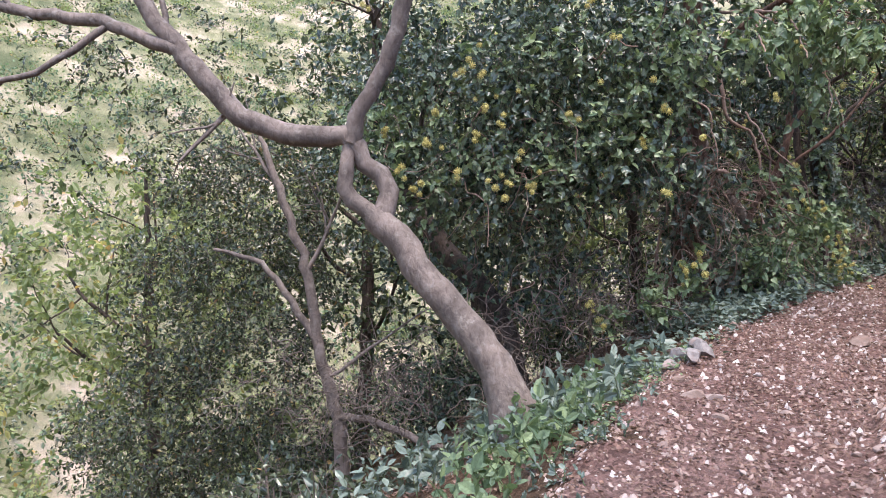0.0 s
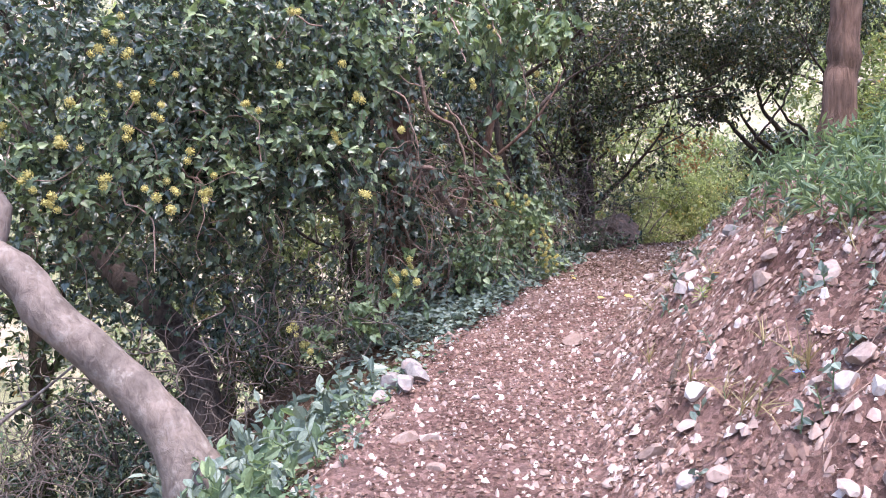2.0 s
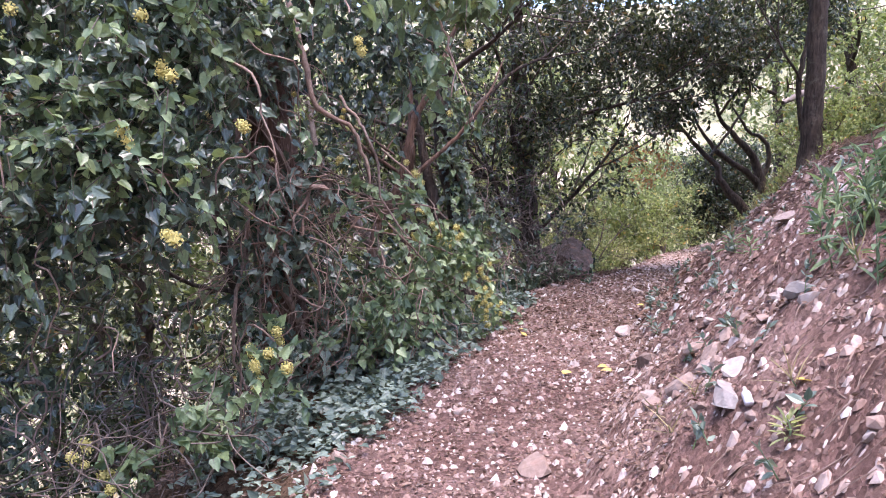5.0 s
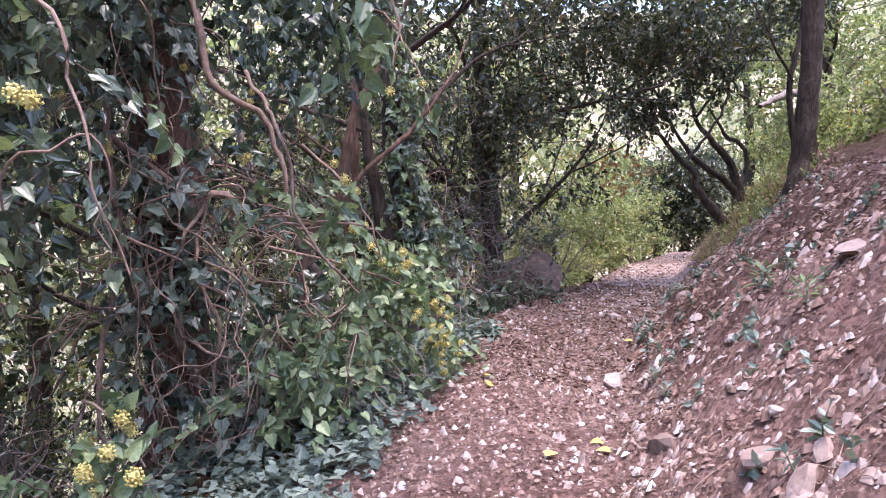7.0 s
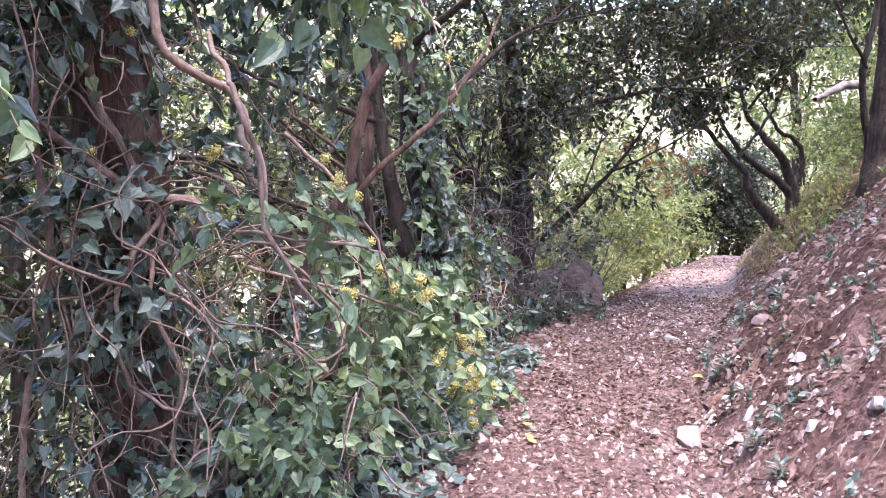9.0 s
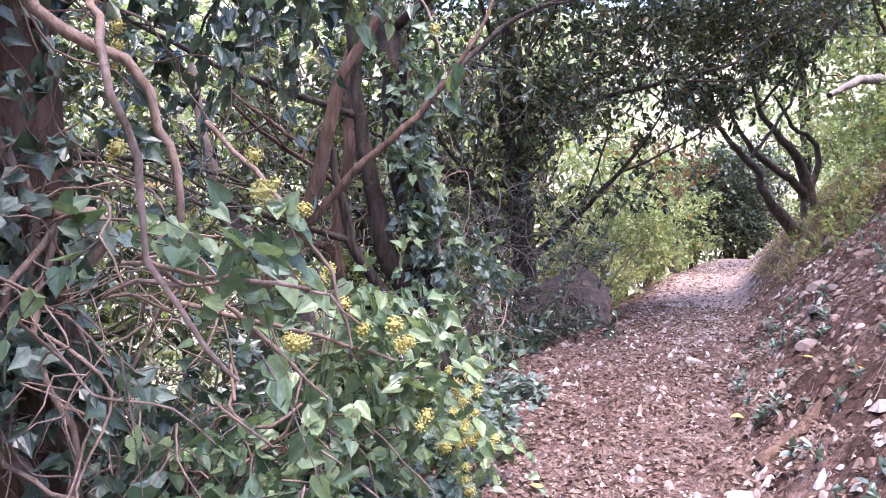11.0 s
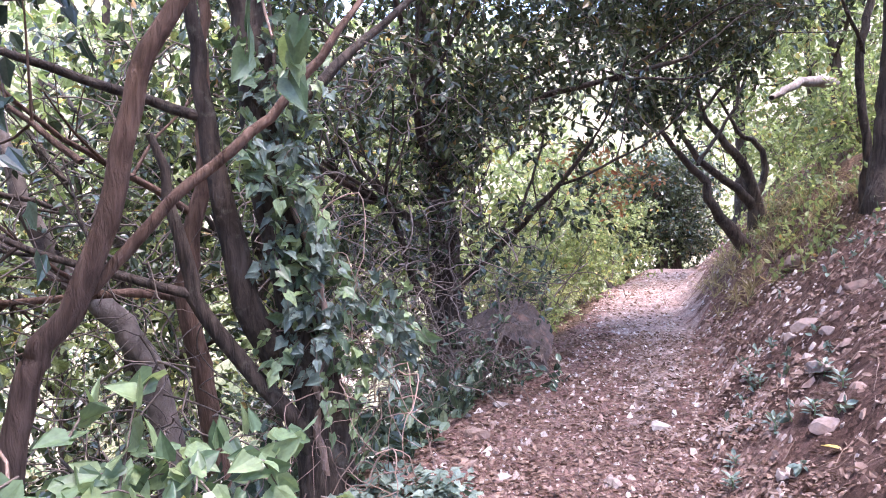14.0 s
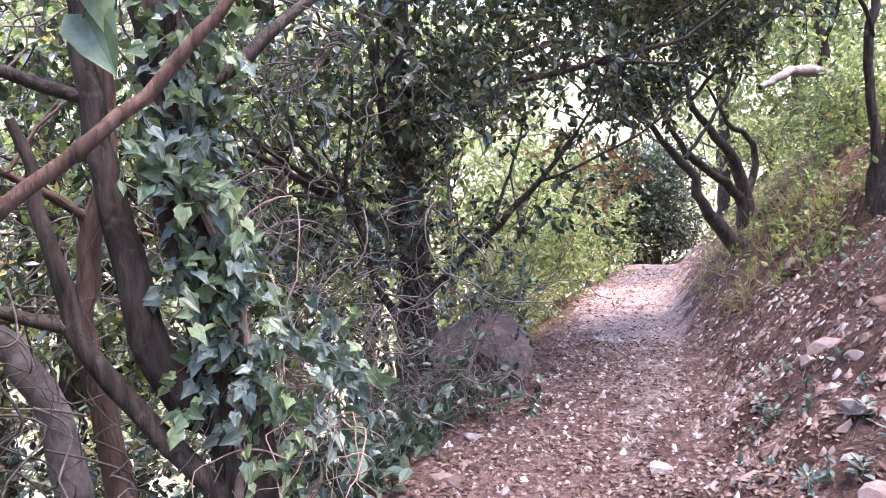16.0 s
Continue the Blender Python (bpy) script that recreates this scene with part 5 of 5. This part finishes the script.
for k, (x, y, w, tall) in enumerate(((-2.6, 9.6, 1.2, 0.9), (-4.5, 10.5, 1.4, 1.2), (-0.6, 10.6, 1.1, 1.0), (-3.0, 12.0, 1.5, 1.4), (0.8, 12.4, 1.0, 1.0), (-6.5, 8.6, 1.5, 1.2), (-6.0, 11.5, 1.6, 1.6), (2.2, 13.6, 1.1, 1.0), (-1.2, 13.6, 1.5, 1.3), (3.4, 15.5, 1.2, 1.0), (-8.2, 9.5, 1.6, 1.4), (0.8, 15.2, 1.5, 1.2), (-3.6, 6.6, 0.9, 0.7), (-2.4, 4.6, 0.8, 0.5))):
    b = g(x, y)
    shrub("dense evergreen undergrowth on the shaded slope", (x, y), [(x, y, b[2] + tall * 0.6, w, w * 0.8, tall * 0.7)], int(190 * w * w * tall), 9, 0.085, OVATE, OAK if k % 3 else IVY, 600 + 3 * k, stems=4, tall=tall * 1.1)
for k, (y, d, w, tall) in enumerate(((14.2, 3.4, 0.9, 0.8), (15.5, 4.6, 1.1, 1.2), (17.0, 3.0, 0.9, 0.8), (18.5, 4.0, 1.1, 1.1), (20.5, 2.6, 0.9, 0.9), (22.5, 3.2, 1.2, 1.4), (16.5, 6.5, 1.4, 1.8), (19.5, 6.0, 1.4, 1.6), (13.0, 5.5, 1.2, 1.2), (11.0, 4.5, 1.0, 0.9), (9.0, 4.8, 1.1, 1.0), (22.0, 6.5, 1.5, 2.0))):
    i = int(np.abs(CY - y).argmin())
    x, yy = CX[i] + d * TY[i], CY[i] - d * TX[i]
    b = g(x, yy)
    shrub("light green shrub on the slope above the trail", (x, yy), [(x, yy, b[2] + tall * 0.6, w, w, tall * 0.6)], int(200 * w * w * tall), 9, 0.10, OVATE, LIGHT_LEAF, 700 + 3 * k, stems=4, tall=tall)


def sprout(x, y, w, label="grey-green seedling on the bank", leaf=IVY_GROUND, shape=OVATE, count=16, seed=0):
    """A low plant: a short stem and a rosette of leaves."""
    r = np.random.RandomState(int(x * 100 + y * 31) + seed)
    b = np.array(g(x, y))
    t = thing("seedling", b, label, "seedling", "seedlings")
    k = np.arange(count)
    turn_by = k * 2.4 + r.uniform(0, 6)
    rise = np.linspace(0.1, 0.7, count) * w
    P = b + np.stack([0.12 * w * np.cos(turn_by), 0.12 * w * np.sin(turn_by), rise], 1)
    D = np.stack([np.cos(turn_by), np.sin(turn_by), np.linspace(0.0, 0.9, count) + r.normal(0, 0.15, count)], 1)
    N = np.stack([-0.3 * np.cos(turn_by), -0.3 * np.sin(turn_by), np.ones(count)], 1)
    part("leaf_mass", leaves("leaf_mass", P, D, N, w * r.uniform(0.35, 0.6, count), shape, leaf, b, 0.0), t)
    part("stem", tubes("stem", [(np.array([b - (0, 0, 0.02), b + (0.01, 0, 0.35 * w), b + (0, 0.01, 0.72 * w)]), np.array([0.005, 0.004, 0.002]))], HERB, 4, 0, b), t)


for x, y, w in ((3.74, 8.3, 0.11), (4.94, 10.53, 0.1), (3.6, 7.95, 0.1), (5.3, 10.35, 0.11), (5.29, 10.61, 0.1), (5.15, 10.75, 0.09), (5.52, 10.38, 0.11), (6.12, 11.71, 0.1), (6.05, 11.53, 0.1), (4.49, 9.58, 0.12), (5.71, 10.67, 0.11)):
    sprout(x, y, w)
sprout(3.86, 7.17, 0.17, "bright green weed on the bare bank", HERB, NARROW, 22)
sprout(4.23, 7.93, 0.18, "leafy green weed on the bank's crest", HERB, NARROW, 22)
sprout(2.52, 5.05, 0.12, "yellow-green fern on the stony bank", YELLOW_LEAF, NARROW, 26)

for x, y in ((2.69, 5.22), (3.12, 7.73), (3.16, 7.9), (4.52, 9.91), (3.04, 9.44), (2.95, 9.21), (2.93, 9.13), (4.67, 9.22), (5.12, 10.04), (2.77, 7.79)):
    b = np.array([g(x, y, 0.02)])
    fallen = new("fallen_leaf", leaves("fallen_leaf", np.zeros((1, 3)), np.array([[math.cos(x * 9), math.sin(x * 9), 0.1]]), np.array([[0.3, -0.3, 1.0]]), np.array([0.075]), HEART, AUTUMN, gap=0.0))
    fallen.location = b[0]
    tagged(fallen, "single yellow fallen leaf lying on the soil", "fallen leaf", "yellow leaves")


def bottle(x, y):
    """A small empty bottle lying on the bank: body, neck and cap."""
    base = g(x, y, 0.03)
    t = thing("plastic_bottle", base, "small whitish plastic bottle lying on the bank", "bottle")
    t.rotation_euler = (radians(-50), 0, radians(-15))
    t.scale = (0.7, 0.7, 0.7)

    def turned(name, profile, mat, label=""):
        n = 16
        ang = np.arange(n) * 2 * math.pi / n
        V = np.concatenate([np.stack([q * np.cos(ang), q * np.sin(ang), np.full(n, h)], 1) for q, h in profile])
        i = (np.arange(len(profile) - 1)[:, None] * n + np.arange(n)).ravel()
        j = (np.arange(len(profile) - 1)[:, None] * n + (np.arange(n) + 1) % n).ravel()
        part(name, mesh_of(name, V, np.stack([i, j, j + n, i + n], 1), 4, mat), t, label)

    turned("body", [(0.001, -0.05), (0.024, -0.05), (0.027, -0.044), (0.027, -0.02), (0.025, -0.015), (0.027, -0.01), (0.027, 0.02), (0.022, 0.035), (0.012, 0.045), (0.011, 0.055)], PLASTIC)
    turned("cap", [(0.0135, 0.05), (0.0135, 0.064), (0.012, 0.066), (0.001, 0.066)], PLASTIC_CAP, "pinkish screw cap")


bottle(2.64, 5.45)

# thin roots and straw on the bank
rr = np.random.RandomState(515)
pick = rr.choice(np.where((CY > 2.4) & (CY < 13.5))[0], 900)
side = rr.uniform(0.45, 2.1, 900)
rx, ry, head = CX[pick] + side * TY[pick], CY[pick] - side * TX[pick], rr.uniform(0, 6.28, 900)
strands = []
for x, y, a in zip(rx, ry, head):
    n, span = 5, rr.uniform(0.08, 0.3)
    turns = a + np.cumsum(rr.normal(0, 0.35, n))
    px, py = x + np.cumsum(np.cos(turns)) * span / n, y + np.cumsum(np.sin(turns)) * span / n
    pz = height(px, py) + 0.006 + 0.02 * np.sin(np.linspace(0, 3.1, n)) * rr.uniform(0, 1)
    strands.append((np.stack([px, py, pz], 1), np.linspace(1, 0.5, n) * rr.uniform(0.0012, 0.0035)))
roots = thing("rootlets", g(3.0, 6.0), "thin bare roots and straw over the bank", "roots", kind="stuff")
part("strand_mass", tubes("strand_mass", strands, BARK_VINE, 4, 0, roots.location), roots)
log_line = [(4.08, 9.2), (4.25, 9.2), (4.4, 9.22), (4.62, 9.3)]
rotten = thing("log", g(4.08, 9.2), "short weathered brown log half sunk in the bank", "log")
part("log_wood", tubes("log_wood", [smooth_line([g(x, y, 0.03) for x, y in log_line], [0.03, 0.036, 0.034, 0.02], 0.05, 0.004)], BARK_RED, 8, 0.15, rotten.location), rotten)
root = thing("root", g(1.9, 4.1), "dark bare root showing through the bank soil", "root")
part("root_wood", tubes("root_wood", [smooth_line([g(1.88, 4.06, 0.0), g(1.97, 4.28, 0.03), g(2.1, 4.5, 0.035), g(2.2, 4.62, 0.0)], [0.022, 0.02, 0.016, 0.01], 0.05, 0.004)], BARK_DARK, 7, 0.15, root.location), root)
herb_patch("grass", "dry straw-coloured grass tufts on the bank", "dry grass", (3.2, 6.4, 0.85, 1.75), 26, 0.05, 12, 0.17, BLADE, STRAW, 411, -0.2)
herb_patch("grass", "dry grass at the sunny end of the bank", "dry grass", (14.5, 18.5, 0.9, 2.4), 200, 0.08, 14, 0.24, BLADE, STRAW, 412, -0.2)


def scrap(x, y, w):
    """A crumpled piece of film."""
    r = np.random.RandomState(3)
    n = 6
    u, v = np.meshgrid(np.linspace(-1, 1, n), np.linspace(-0.6, 0.6, n))
    b = g(x, y, 0.03)
    V = np.stack([u.ravel() * w + r.normal(0, w * 0.12, n * n), v.ravel() * w + r.normal(0, w * 0.12, n * n), np.abs(r.normal(0, w * 0.3, n * n))], 1)
    c = (np.arange(n - 1)[:, None] * n + np.arange(n - 1)).ravel()
    m, nt, bs = nodes_of("blue_plastic", 0.35, 0.5)
    tone = noise_tex(nt, 40.0, 3.0)
    nt.links.new(ramp(nt, tone.outputs[0], [(0.3, (0.08, 0.18, 0.5)), (0.7, (0.2, 0.35, 0.7))]), bs.inputs["Base Color"])
    ob = new("plastic_scrap", mesh_of("plastic_scrap", V, np.stack([c, c + 1, c + n + 1, c + n], 1), 4, m, False))
    ob.location = b
    return tagged(ob, "crumpled scrap of blue plastic on a stone", "litter")


scrap(2.06, 3.3, 0.02)
for k, (x, y, w, tall) in enumerate(((6.9, 17.3, 0.6, 0.9), (7.7, 18.7, 0.6, 1.0), (8.8, 20.2, 0.7, 1.1), (10.2, 22.2, 0.8, 1.3), (12.0, 24.2, 0.8, 1.4), (-9.0, 10.2, 1.4, 1.2))):
    b = g(x, y)
    shrub("pale leafy shrub at the trail's lower edge", (x, y), [(x, y, b[2] + tall * 0.6, w, w, tall * 0.6)], int(240 * w * tall), 9, 0.09, OVATE, LIGHT_LEAF if k % 2 else YELLOW_LEAF, 760 + 3 * k, stems=4, tall=tall)
shrub("dark leafy sprigs growing against the boulder", (4.62, 13.3), [(4.6, 13.25, 0.55, 0.45, 0.25, 0.4), (5.1, 13.25, 0.35, 0.5, 0.2, 0.22), (5.2, 13.6, 1.2, 0.5, 0.3, 0.25)], 85, 9, 0.085, OVATE, IVY, 531, stems=4, tall=0.8)
near_sprig = ivy("glossy ivy sprig hanging close over the trail", (2.5, 9.4, 3.0), 340, [([(2.0, 9.9, 3.3), (2.35, 9.6, 3.0), (2.5, 9.4, 2.6), (2.56, 9.3, 2.3)], [0.01, 0.008, 0.006, 0.003])],
                 [([(2.54, 9.32, 2.42, 0.12, 0.12, 0.16), (2.2, 9.6, 2.8, 0.25, 0.2, 0.2)], 22, 6, 0.085, HEART, IVY_YOUNG, 0.18, 0.9)], [(2.5, 9.25, 2.5)])
brush = thing("brushwood", g(-1.5, 7.0), "grey dead twigs and creepers over the drop", "brushwood", kind="stuff")
tangle(brush, "twig_work", [(-2.0, 6.6, -0.6, 1.6, 0.8, 0.6), (-0.8, 7.2, -0.2, 1.2, 0.8, 0.5), (-0.2, 8.0, 0.2, 1.0, 0.8, 0.5), (0.2, 7.2, 0.2, 0.6, 0.4, 0.4), (-3.2, 7.0, -1.0, 1.2, 0.8, 0.8)], 320, 1.0, 0.006, TWIG, 881, 0.05)
tangle(brush, "twig_work", [(2.0, 11.8, 0.8, 1.2, 0.6, 0.8), (3.8, 13.4, 0.9, 0.9, 0.8, 0.8), (1.0, 12.0, 1.5, 1.5, 0.8, 1.2), (5.3, 13.9, 1.0, 0.8, 0.5, 0.5), (3.0, 12.6, 2.2, 1.6, 0.8, 1.0), (5.4, 14.4, 2.4, 1.4, 0.6, 0.9)], 380, 1.2, 0.006, TWIG, 882, 0.02)
tangle(brush, "twig_work", [(5.0, 13.4, 0.8, 0.6, 0.25, 0.5), (4.3, 12.9, 0.8, 0.8, 0.5, 0.6), (3.4, 12.6, 0.9, 0.8, 0.5, 0.7), (4.6, 14.6, 1.6, 0.9, 0.4, 0.8)], 400, 0.8, 0.0035, TWIG, 883, 0.0)
log = tree("pale dead trunk fallen across the upper slope", [([g(16.2, 18.9, -0.1), (14.6, 18.4, 4.0), (13.2, 18.0, 4.05), (12.2, 17.8, 3.7)], [0.13, 0.11, 0.09, 0.05])], BARK_SMOOTH, 97, name="dead_tree", category="fallen tree")

# distant scrub on the valley's other side
rs = np.random.RandomState(900)
n_far = 8000
turn_far, away_far = rs.uniform(-1.15, -0.02, n_far), 24 + 220 * rs.uniform(0, 1, n_far) ** 0.8
X, Y = away_far * np.sin(turn_far), away_far * np.cos(turn_far)
D_far = along(X, Y)[0]
keep = D_far < -20
X, Y, D_far = X[keep], Y[keep], D_far[keep]
Z = height(X, Y)
kk = 30
wide = rs.uniform(0.8, 2.6, len(X))
off = rs.normal(0, 0.5, (len(X), kk, 3)) * wide[:, None, None]
off[..., 2] = np.abs(off[..., 2]) * 0.9
C = np.stack([X, Y, Z], 1)[:, None] + off
for share, leaf in ((slice(0, None, 3), OAK), (slice(1, None, 3), LIGHT_LEAF), (slice(2, None, 3), HERB)):
    P_far = C[share].reshape(-1, 3)
    scrub = leaves("distant_scrub", P_far, rs.normal(0, 1, P_far.shape), rs.normal(0, 1, P_far.shape), np.repeat(wide[share] * 0.3, kk), OVATE, leaf)
    tagged(new("distant_scrub", scrub), "hazy green scrub over the far hillside", "scrub", kind="stuff")
